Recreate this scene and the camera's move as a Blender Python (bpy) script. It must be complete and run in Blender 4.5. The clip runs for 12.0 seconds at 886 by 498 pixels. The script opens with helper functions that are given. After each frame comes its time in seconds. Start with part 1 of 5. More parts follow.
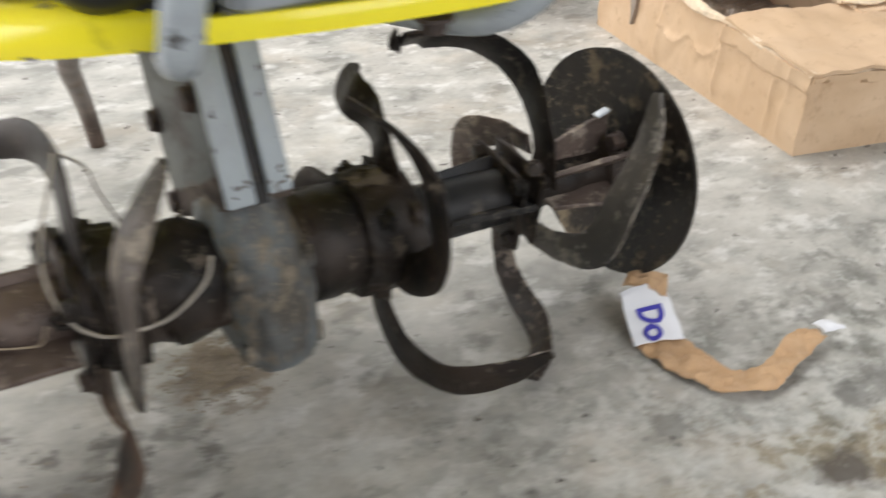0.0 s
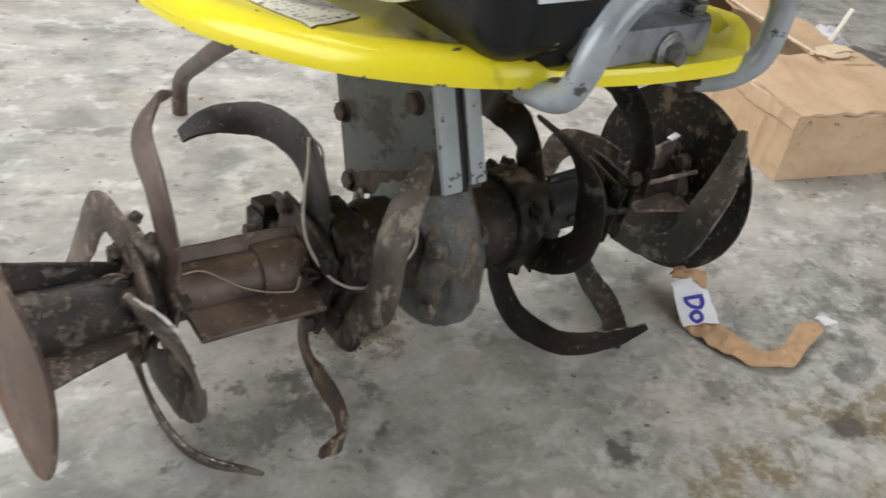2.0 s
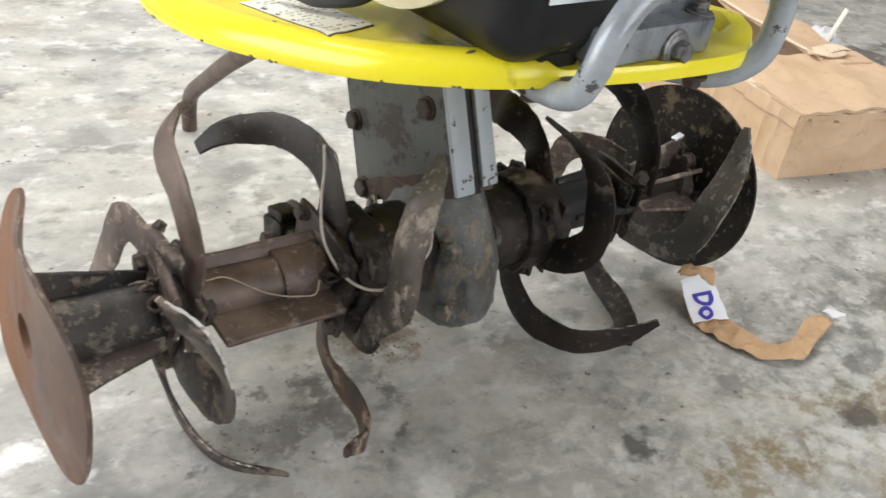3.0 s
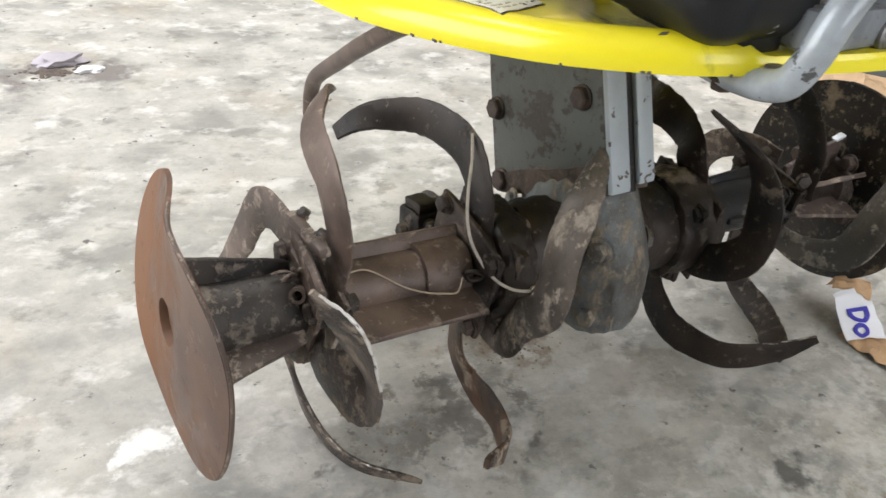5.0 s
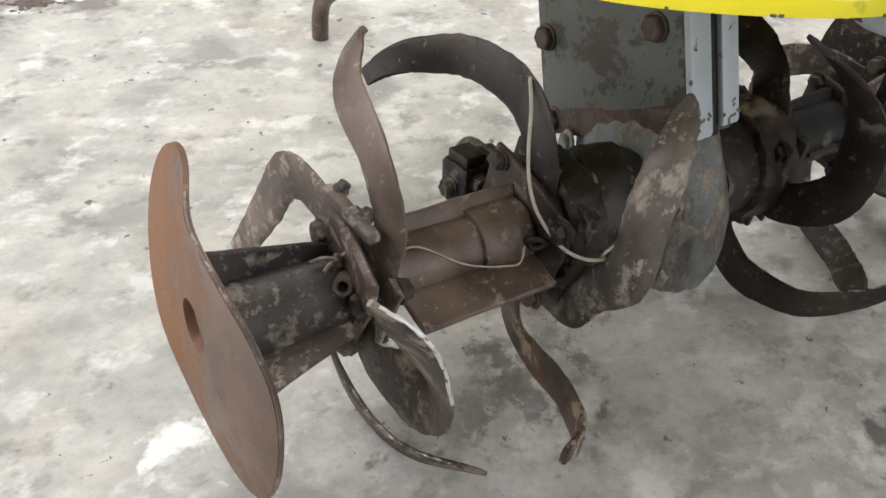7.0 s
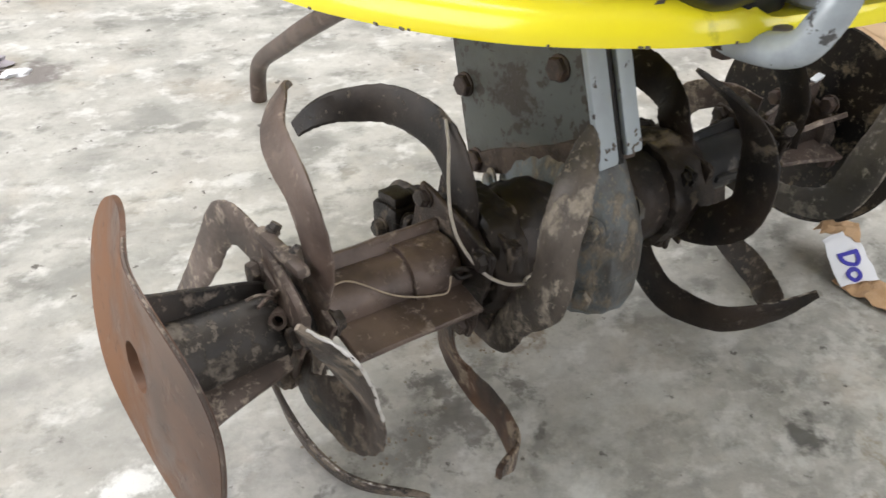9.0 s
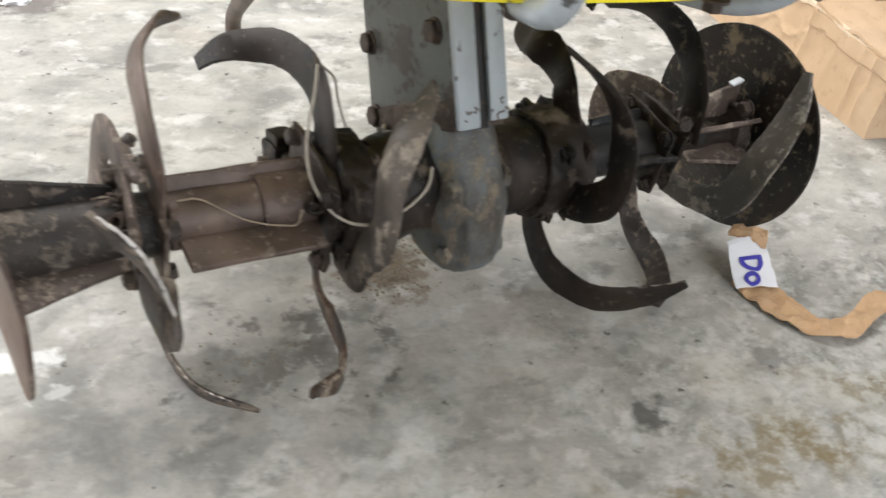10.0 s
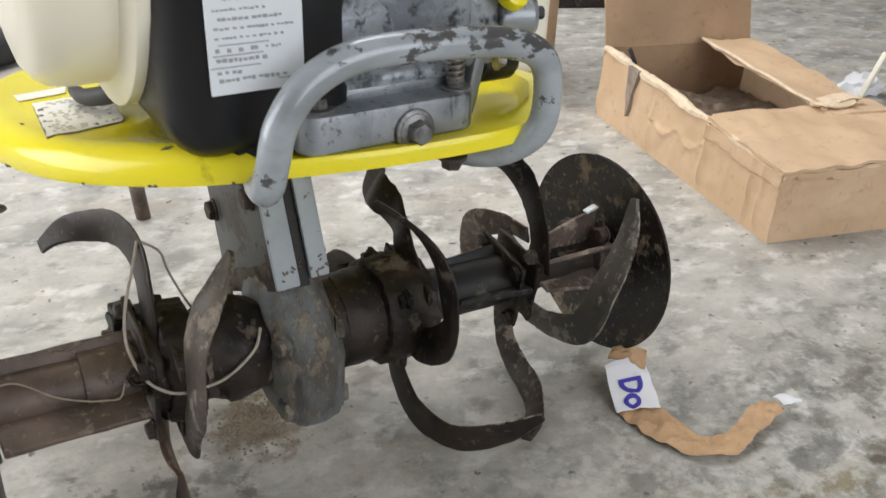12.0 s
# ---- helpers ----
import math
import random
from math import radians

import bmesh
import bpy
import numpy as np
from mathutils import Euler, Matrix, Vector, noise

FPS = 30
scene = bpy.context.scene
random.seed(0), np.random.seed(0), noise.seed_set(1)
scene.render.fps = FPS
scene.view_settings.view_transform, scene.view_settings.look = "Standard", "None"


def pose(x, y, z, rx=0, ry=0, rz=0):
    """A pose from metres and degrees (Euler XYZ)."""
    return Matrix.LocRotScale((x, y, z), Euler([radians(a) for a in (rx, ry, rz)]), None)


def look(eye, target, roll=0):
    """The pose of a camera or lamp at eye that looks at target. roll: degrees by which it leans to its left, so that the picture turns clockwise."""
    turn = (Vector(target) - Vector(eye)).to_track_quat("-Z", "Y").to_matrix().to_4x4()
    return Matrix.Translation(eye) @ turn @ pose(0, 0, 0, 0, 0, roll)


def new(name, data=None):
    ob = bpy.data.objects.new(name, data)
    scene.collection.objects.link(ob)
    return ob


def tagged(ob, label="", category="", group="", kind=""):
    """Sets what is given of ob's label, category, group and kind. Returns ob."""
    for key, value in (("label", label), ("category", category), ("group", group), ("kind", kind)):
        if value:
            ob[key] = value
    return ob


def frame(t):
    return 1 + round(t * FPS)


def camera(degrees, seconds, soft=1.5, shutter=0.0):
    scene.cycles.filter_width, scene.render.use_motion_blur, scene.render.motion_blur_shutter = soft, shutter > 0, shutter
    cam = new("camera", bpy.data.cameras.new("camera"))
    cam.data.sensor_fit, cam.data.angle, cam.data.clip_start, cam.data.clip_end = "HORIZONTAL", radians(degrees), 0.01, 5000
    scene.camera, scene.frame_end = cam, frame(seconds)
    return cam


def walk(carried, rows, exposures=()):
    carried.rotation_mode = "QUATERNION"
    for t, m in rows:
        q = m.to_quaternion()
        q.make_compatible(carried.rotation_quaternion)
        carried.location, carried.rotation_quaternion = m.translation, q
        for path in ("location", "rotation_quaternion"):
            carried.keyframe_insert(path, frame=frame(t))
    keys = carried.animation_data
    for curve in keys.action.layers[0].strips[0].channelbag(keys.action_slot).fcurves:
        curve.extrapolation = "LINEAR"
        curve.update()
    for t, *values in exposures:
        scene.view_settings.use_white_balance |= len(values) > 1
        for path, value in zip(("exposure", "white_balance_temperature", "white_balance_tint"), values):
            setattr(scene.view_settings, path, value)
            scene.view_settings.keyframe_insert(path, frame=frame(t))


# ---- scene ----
from mathutils.bvhtree import BVHTree

cam = camera(55.3, 12.0, shutter=0.4)
METRES, EYE, TILT, LEAN, TURN = 1.45, 0.623, -32.96, -1.09, -32.9
ROWS = [
    (0.0, 0.0, 0.0, 0.0, 0.0, 0.0, 0.0),
    (0.5, -0.151, -0.0885, 0.0038, 0.41, -1.81, 3.08),
    (1.0, -0.2495, -0.1281, -0.0071, -2.57, -0.23, -6.78),
    (1.5, -0.2481, -0.1377, -0.0013, -2.12, -1.52, -8.9),
    (2.0, -0.2044, -0.1216, -0.0077, -8.01, -0.83, -4.65),
    (2.5, -0.19, -0.1218, -0.0079, -8.84, -0.06, -4.04),
    (3.0, -0.2155, -0.1336, -0.0172, -7.93, 0.09, -2.99),
    (3.5, -0.233, -0.1429, -0.0207, -6.71, 0.04, -2.71),
    (5.5, -0.2692, -0.0628, -0.0176, -1.73, -0.86, -5.89),
    (6.0, -0.2858, -0.0375, -0.0164, -3.92, -1.87, -3.26),
    (6.5, -0.3, -0.0175, -0.0098, -5.72, -4.06, -1.17),
    (7.0, -0.2879, -0.0136, 0.0187, -2.33, -7.74, -3.0),
    (9.0, -0.2708, -0.0474, 0.0072, -5.32, -3.69, 0.25),
    (9.5, -0.2382, -0.0831, -0.0094, -6.67, -3.74, -0.47),
    (10.0, -0.1391, -0.0925, -0.0179, -1.12, -4.09, -6.76),
    (10.5, -0.0243, -0.0767, -0.0115, 2.0, -3.2, -6.17),
    (11.0, 0.0179, -0.0816, 0.0011, 4.77, 2.65, -5.53),
    (11.5, 0.0208, -0.0897, 0.0026, 2.72, 3.29, -3.28),
    (12.0, -0.0043, -0.1051, 0.0128, 0.25, 4.04, -1.51),
]
walk(cam, [(t, pose(0, 0, EYE, TILT, LEAN, TURN) @ pose(METRES * x, METRES * y, METRES * z, 90 + pitch, roll, yaw)) for t, x, y, z, yaw, pitch, roll in ROWS],
     exposures=[(0.0, 0.17), (0.5, 0.16), (1.0, -0.20), (1.5, -0.16), (2.0, -0.16), (2.5, 0.02), (3.0, 0.22), (3.5, 0.24), (5.5, 0.22), (6.0, 0.26), (6.5, 0.12), (7.0, 0.18), (9.0, 0.18), (9.5, 0.28), (10.5, 0.20), (11.0, 0.12), (11.5, -0.02), (12.0, -0.02)])

# ---- light ----
world = bpy.data.worlds.new("world")
scene.world = world
world.use_nodes = True
wn = world.node_tree.nodes
sky = wn.new("ShaderNodeTexSky")
sky.sky_type = "NISHITA"
sky.sun_disc = False
sky.sun_elevation, sky.sun_rotation = radians(48), radians(-60)
world.node_tree.links.new(sky.outputs[0], wn["Background"].inputs[0])
wn["Background"].inputs[1].default_value = 0.1


def area_lamp(name, at, target, sx, sy, watts, colour):
    d = bpy.data.lights.new(name, "AREA")
    d.shape, d.size, d.size_y, d.energy, d.color = "RECTANGLE", sx, sy, watts, colour
    ob = new(name, d)
    ob.matrix_world = look(at, target)
    return ob


# daylight through the shutter door, plus added fill lamps behind the camera and overhead
area_lamp("door_daylight", (-2.9, 2.2, 1.5), (1.0, 1.0, 0.2), 3.6, 2.4, 116, (0.985, 0.975, 0.978))
area_lamp("front_fill", (1.0, -2.9, 1.7), (0.4, 1.0, 0.2), 3.2, 2.2, 76, (0.985, 0.97, 0.978))
area_lamp("overhead_fill", (0.3, 2.3, 2.98), (0.3, 2.3, 0.0), 3.0, 2.0, 102, (0.985, 0.975, 0.978))
scene.view_settings.exposure = 0.22


# ---- materials ----
def material(name, base, rough=0.6, metal=0.0):
    m = bpy.data.materials.new(name)
    m.use_nodes = True
    b = m.node_tree.nodes["Principled BSDF"]
    b.inputs["Base Color"].default_value = (*base, 1)
    b.inputs["Roughness"].default_value = rough
    b.inputs["Metallic"].default_value = metal
    return m, m.node_tree.nodes, m.node_tree.links, b


def coords(n, l, scale=(1, 1, 1), turn=0.0):
    g = n.new("ShaderNodeNewGeometry")
    mp = n.new("ShaderNodeMapping")
    mp.inputs["Scale"].default_value = scale
    mp.inputs["Rotation"].default_value = (0, 0, turn)
    l.new(g.outputs["Position"], mp.inputs["Vector"])
    return mp.outputs[0]


def noise_mask(n, l, vec, scale, lo, hi, detail=6.0, rough=0.6):
    t = n.new("ShaderNodeTexNoise")
    t.inputs["Scale"].default_value = scale
    t.inputs["Detail"].default_value = detail
    t.inputs["Roughness"].default_value = rough
    l.new(vec, t.inputs["Vector"])
    r = n.new("ShaderNodeMapRange")
    r.inputs[1].default_value, r.inputs[2].default_value = lo, hi
    l.new(t.outputs["Fac"], r.inputs[0])
    return r.outputs[0]


def mixed(n, l, fac, a, b):
    x = n.new("ShaderNodeMix")
    x.data_type = "RGBA"
    for i, v in ((0, fac), (6, a), (7, b)):
        if isinstance(v, bpy.types.NodeSocket):
            l.new(v, x.inputs[i])
        elif i:
            x.inputs[i].default_value = (*v, 1)
        else:
            x.inputs[i].default_value = v
    return x.outputs[2]


def number(n, l, op, a, b=0.0):
    x = n.new("ShaderNodeMath")
    x.operation = op
    for i, v in ((0, a), (1, b)):
        if isinstance(v, bpy.types.NodeSocket):
            l.new(v, x.inputs[i])
        else:
            x.inputs[i].default_value = v
    return x.outputs[0]


def relief(n, l, b, height, strength, distance):
    x = n.new("ShaderNodeBump")
    x.inputs["Strength"].default_value = strength
    x.inputs["Distance"].default_value = distance
    l.new(height, x.inputs["Height"])
    l.new(x.outputs[0], b.inputs["Normal"])


def worn(name, base, second, third, rough=0.55, metal=0.0, s1=18.0, s2=60.0, r1=(0.45, 0.62), r2=(0.55, 0.68),
         bump=0.4, depth=0.002, stretch=(1, 1, 1), rough2=None):
    """Paint or metal with two scales of wear: second in patches, third in small spots."""
    m, n, l, b = material(name, base, rough, metal)
    v = coords(n, l, stretch)
    f1 = noise_mask(n, l, v, s1, *r1)
    f2 = noise_mask(n, l, v, s2, *r2, detail=8.0, rough=0.7)
    c = mixed(n, l, f1, base, second)
    c = mixed(n, l, f2, c, third)
    l.new(c, b.inputs["Base Color"])
    if rough2 is not None:
        rr = n.new("ShaderNodeMapRange")
        rr.inputs[3].default_value, rr.inputs[4].default_value = rough, rough2
        l.new(number(n, l, "MAXIMUM", f1, f2), rr.inputs[0])
        l.new(rr.outputs[0], b.inputs["Roughness"])
    h = number(n, l, "ADD", f1, number(n, l, "MULTIPLY", f2, 0.6))
    relief(n, l, b, h, bump, depth)
    return m


def plain(name, base, rough=0.5, metal=0.0, vary=0.12, scale=40.0, bump=0.1):
    dark = tuple(c * (1 - vary * 2) for c in base)
    light = tuple(min(1, c * (1 + vary)) for c in base)
    return worn(name, base, dark, light, rough, metal, scale * 0.3, scale, (0.4, 0.75), (0.45, 0.8), bump, 0.001)


def soiled(name, base, brown, earth, cake=(0.50, 0.56), dust=(0.56, 0.63), rough=0.38, metal=0.25, s1=16.0, s2=34.0, stretch=(1, 1, 1), depth=0.0025):
    """Old steel: brown film in clouds, dried earth in ragged flakes, pale dust in specks."""
    m, n, l, b = material(name, base, rough, metal)
    b.inputs["Specular IOR Level"].default_value = 0.4
    v = coords(n, l, stretch)
    film = noise_mask(n, l, v, s1 * 0.6, 0.40, 0.64, 5, 0.6)
    flakes = noise_mask(n, l, v, s1, *cake, detail=10.0, rough=0.68)
    specks = noise_mask(n, l, v, s2 * 2.2, *dust, detail=8.0, rough=0.75)
    grain = noise_mask(n, l, v, 320.0, 0.35, 0.65, 6, 0.7)
    shade = tuple(0.62 * c for c in earth)
    c = mixed(n, l, film, base, brown)
    c = mixed(n, l, number(n, l, "MULTIPLY", flakes, 0.85), c, mixed(n, l, grain, shade, earth))
    c = mixed(n, l, number(n, l, "MULTIPLY", specks, 0.55), c, tuple(min(1, 1.35 * k) for k in earth))
    l.new(c, b.inputs["Base Color"])
    cover = number(n, l, "MAXIMUM", flakes, specks)
    rr = n.new("ShaderNodeMapRange")
    rr.inputs[3].default_value, rr.inputs[4].default_value = rough, 0.9
    l.new(cover, rr.inputs[0])
    l.new(rr.outputs[0], b.inputs["Roughness"])
    l.new(number(n, l, "MULTIPLY", number(n, l, "SUBTRACT", 1.0, cover), metal), b.inputs["Metallic"])
    h = number(n, l, "ADD", number(n, l, "MULTIPLY", cover, 0.9), number(n, l, "MULTIPLY", grain, 0.14))
    relief(n, l, b, h, 0.5, depth)
    return m


BLACK_STEEL = soiled("soiled_black_steel", (0.0115, 0.0102, 0.0096), (0.038, 0.027, 0.021), (0.17, 0.138, 0.11), (0.595, 0.64), (0.60, 0.645), 0.42, 0.2, 24.0, 40.0, depth=0.003)
TINE_STEEL = soiled("worn_tine_steel", (0.016, 0.014, 0.013), (0.050, 0.039, 0.033), (0.23, 0.19, 0.16), (0.58, 0.63), (0.60, 0.645), 0.42, 0.25, 22.0, 40.0)
BROWN_STEEL = soiled("rusty_brown_steel", (0.072, 0.051, 0.042), (0.148, 0.106, 0.086), (0.30, 0.24, 0.20), (0.57, 0.615), (0.585, 0.635), 0.40, 0.15, 26.0)
EARTHY_STEEL = soiled("earth_caked_steel", (0.030, 0.025, 0.022), (0.080, 0.061, 0.051), (0.28, 0.23, 0.185), (0.53, 0.575), (0.56, 0.62), 0.42, 0.2, 24.0, depth=0.004)
PALE_EARTH = soiled("pale_earth_caked_steel", (0.080, 0.060, 0.051), (0.160, 0.120, 0.100), (0.37, 0.31, 0.255), (0.53, 0.575), (0.56, 0.615), 0.5, 0.1, 26.0)
BLUE_BLACK = soiled("blue_black_paint", (0.0125, 0.0142, 0.0160), (0.024, 0.022, 0.021), (0.15, 0.135, 0.12), (0.61, 0.65), (0.62, 0.66), 0.40, 0.05, 16.0, 34.0, (1, 1, 1), 0.0012)
RUSTED_TINE = soiled("rust_flecked_tine_steel", (0.034, 0.027, 0.024), (0.150, 0.075, 0.042), (0.40, 0.325, 0.25), (0.555, 0.60), (0.59, 0.64), 0.42, 0.2, 20.0, 40.0)
MOTTLED = soiled("mottled_brown_tine_steel", (0.046, 0.039, 0.034), (0.132, 0.110, 0.093), (0.37, 0.32, 0.265), (0.51, 0.58), (0.59, 0.64), 0.40, 0.2, 34.0, 46.0, (1, 1, 0.6))
HUB_BROWN = soiled("soil_stained_hub_steel", (0.021, 0.016, 0.014), (0.074, 0.052, 0.042), (0.22, 0.178, 0.145), (0.565, 0.61), (0.58, 0.63), 0.42, 0.2, 26.0, 40.0, depth=0.004)
DUSTY_TUBE = soiled("dust_covered_tube_steel", (0.020, 0.018, 0.017), (0.055, 0.046, 0.039), (0.25, 0.215, 0.18), (0.54, 0.60), (0.555, 0.62), 0.45, 0.15, 30.0, 46.0)
GREY_STEEL = soiled("scoured_grey_tine_steel", (0.085, 0.080, 0.076), (0.15, 0.135, 0.12), (0.36, 0.33, 0.29), (0.56, 0.61), (0.58, 0.63), 0.36, 0.35, 24.0)
DUSTY_BLACK = soiled("dust_covered_black_steel", (0.0085, 0.0080, 0.0078), (0.036, 0.027, 0.020), (0.27, 0.215, 0.15), (0.56, 0.62), (0.575, 0.625), 0.34, 0.2, 15.0, 44.0)

for dull in (BLACK_STEEL, BLUE_BLACK, DUSTY_BLACK):
    dull.node_tree.nodes["Principled BSDF"].inputs["Specular IOR Level"].default_value = 0.32


def rust():
    """Brown rust with orange clouds and a rubbed, paler side."""
    m, n, l, b = material("orange_rust", (0.07, 0.04, 0.03), 0.46, 0.05)
    v = coords(n, l, (1, 1.1, 0.85))
    c = mixed(n, l, noise_mask(n, l, v, 13.0, 0.40, 0.62, 6, 0.6), (0.068, 0.036, 0.025), (0.115, 0.060, 0.038))
    g = n.new("ShaderNodeNewGeometry")
    sp = n.new("ShaderNodeSeparateXYZ")
    l.new(g.outputs["Position"], sp.inputs[0])
    far = n.new("ShaderNodeMapRange")
    far.inputs[1].default_value, far.inputs[2].default_value = 0.58, 0.74
    l.new(sp.outputs["Y"], far.inputs[0])
    t = n.new("ShaderNodeTexNoise")
    t.inputs["Scale"].default_value, t.inputs["Detail"].default_value, t.inputs["Roughness"].default_value = 15.0, 8.0, 0.62
    l.new(v, t.inputs["Vector"])
    orange = n.new("ShaderNodeMapRange")
    orange.inputs[1].default_value, orange.inputs[2].default_value = 0.53, 0.80
    l.new(number(n, l, "ADD", t.outputs["Fac"], number(n, l, "MULTIPLY", far.outputs[0], 0.24)), orange.inputs[0])
    c = mixed(n, l, orange.outputs[0], c, (0.18, 0.080, 0.034))
    pale = noise_mask(n, l, v, 42.0, 0.58, 0.68, 9, 0.7)
    c = mixed(n, l, number(n, l, "MULTIPLY", pale, 0.45), c, (0.26, 0.19, 0.145))
    pits = noise_mask(n, l, v, 90.0, 0.60, 0.68, 6, 0.65)
    c = mixed(n, l, number(n, l, "MULTIPLY", pits, 0.6), c, (0.03, 0.02, 0.017))
    l.new(c, b.inputs["Base Color"])
    rr = n.new("ShaderNodeMapRange")
    rr.inputs[3].default_value, rr.inputs[4].default_value = 0.38, 0.7
    l.new(orange.outputs[0], rr.inputs[0])
    l.new(rr.outputs[0], b.inputs["Roughness"])
    relief(n, l, b, number(n, l, "SUBTRACT", number(n, l, "ADD", orange.outputs[0], pale), pits), 0.35, 0.0012)
    return m


RUST = rust()
RUST_BROWN = worn("rust_brown_paint", (0.085, 0.060, 0.045), (0.045, 0.034, 0.028), (0.17, 0.13, 0.10), 0.65, 0.1,
                  25, 70, (0.44, 0.6), (0.53, 0.66), 0.7, 0.003, rough2=0.85)
OILY_CAST = worn("oily_casting", (0.33, 0.36, 0.40), (0.19, 0.208, 0.235), (0.05, 0.053, 0.058), 0.36, 0.5,
                 18, 60, (0.44, 0.62), (0.52, 0.64), 0.5, 0.002, rough2=0.6)
BRIGHT_STEEL = worn("bright_worn_steel", (0.42, 0.38, 0.34), (0.10, 0.08, 0.07), (0.6, 0.57, 0.54), 0.4, 0.7,
                    60, 150, (0.45, 0.55), (0.55, 0.65), 0.3, 0.001)
def case_paint():
    """Grey paint with rust patches; soil has stained it in a ragged arch where it stood in the ground."""
    m, n, l, b = material("grey_case_paint", (0.17, 0.18, 0.175), 0.5, 0.1)
    v = coords(n, l)
    cloud = noise_mask(n, l, v, 13.0, 0.50, 0.62)
    c = mixed(n, l, cloud, (0.080, 0.087, 0.081), (0.072, 0.074, 0.067))
    rust = noise_mask(n, l, v, 46.0, 0.56, 0.60, 9, 0.70)
    c = mixed(n, l, number(n, l, "MULTIPLY", rust, 0.85), c, (0.036, 0.025, 0.018))
    g = n.new("ShaderNodeNewGeometry")
    sp = n.new("ShaderNodeSeparateXYZ")
    l.new(g.outputs["Position"], sp.inputs[0])
    along = number(n, l, "ADD", number(n, l, "MULTIPLY", number(n, l, "SUBTRACT", sp.outputs["Y"], 0.65), 0.51), number(n, l, "MULTIPLY", number(n, l, "SUBTRACT", sp.outputs["Z"], 0.1824), 0.921))
    across = number(n, l, "ADD", number(n, l, "MULTIPLY", number(n, l, "SUBTRACT", sp.outputs["Y"], 0.65), -0.921), number(n, l, "MULTIPLY", number(n, l, "SUBTRACT", sp.outputs["Z"], 0.1824), 0.391))
    rim = n.new("ShaderNodeMapRange")
    rim.inputs[1].default_value, rim.inputs[2].default_value, rim.inputs[4].default_value = 0.078, 0.099, 0.20
    l.new(number(n, l, "ABSOLUTE", number(n, l, "ADD", across, 0.021)), rim.inputs[0])
    flaked = n.new("ShaderNodeMapRange")
    flaked.inputs[1].default_value, flaked.inputs[2].default_value = 0.62, 0.65
    tn = n.new("ShaderNodeTexNoise")
    tn.inputs["Scale"].default_value, tn.inputs["Detail"].default_value, tn.inputs["Roughness"].default_value = 60.0, 8.0, 0.65
    l.new(v, tn.inputs["Vector"])
    l.new(number(n, l, "ADD", tn.outputs["Fac"], rim.outputs[0]), flaked.inputs[0])
    c = mixed(n, l, number(n, l, "MULTIPLY", flaked.outputs[0], 0.9), c, (0.034, 0.023, 0.017))
    wob = noise_mask(n, l, v, 26.0, 0.25, 0.75, 8, 0.66)
    r = n.new("ShaderNodeMapRange")
    r.inputs[1].default_value, r.inputs[2].default_value = 0.098, 0.090
    l.new(number(n, l, "ADD", along, number(n, l, "MULTIPLY", wob, 0.03)), r.inputs[0])
    ms = n.new("ShaderNodeMapping")
    ms.inputs["Location"].default_value = (0, -0.724 / 0.034, -0.286 / 0.020)
    ms.inputs["Scale"].default_value = (0, 1 / 0.034, 1 / 0.020)
    l.new(g.outputs["Position"], ms.inputs["Vector"])
    l2 = n.new("ShaderNodeVectorMath")
    l2.operation = "LENGTH"
    l.new(ms.outputs[0], l2.inputs[0])
    scab = n.new("ShaderNodeMapRange")
    scab.inputs[1].default_value, scab.inputs[2].default_value = 1.75, 1.5
    l.new(number(n, l, "ADD", l2.outputs["Value"], number(n, l, "MULTIPLY", noise_mask(n, l, v, 70.0, 0.3, 0.7, 8, 0.7), 1.5)), scab.inputs[0])
    c = mixed(n, l, number(n, l, "MULTIPLY", scab.outputs[0], 0.9), c, (0.034, 0.024, 0.017))
    soil = mixed(n, l, noise_mask(n, l, v, 60.0, 0.4, 0.65, 8, 0.7), (0.060, 0.043, 0.034), (0.15, 0.118, 0.09))
    c = mixed(n, l, number(n, l, "MULTIPLY", r.outputs[0], 0.9), c, soil)
    l.new(c, b.inputs["Base Color"])
    relief(n, l, b, number(n, l, "ADD", number(n, l, "ADD", rust, r.outputs[0]), cloud), 0.4, 0.0012)
    return m


CASE_GREY = case_paint()
GROUND_STEEL = worn("ground_edge_steel", (0.56, 0.54, 0.52), (0.34, 0.31, 0.28), (0.66, 0.65, 0.63), 0.45, 0.3, 70, 160, (0.5, 0.62), (0.55, 0.65), 0.3, 0.001)
CASE_EARTH = soiled("earth_caked_case", (0.165, 0.186, 0.198), (0.078, 0.070, 0.060), (0.285, 0.24, 0.185), (0.50, 0.565), (0.55, 0.62), 0.45, 0.1, 26.0, 48.0, (1.2, 1.2, 0.8), 0.007)
BAR_GREY = worn("pale_grey_paint", (0.335, 0.375, 0.41), (0.28, 0.305, 0.33), (0.05, 0.042, 0.038), 0.38, 0.0,
                12, 75, (0.5, 0.7), (0.63, 0.66), 0.15, 0.0006)
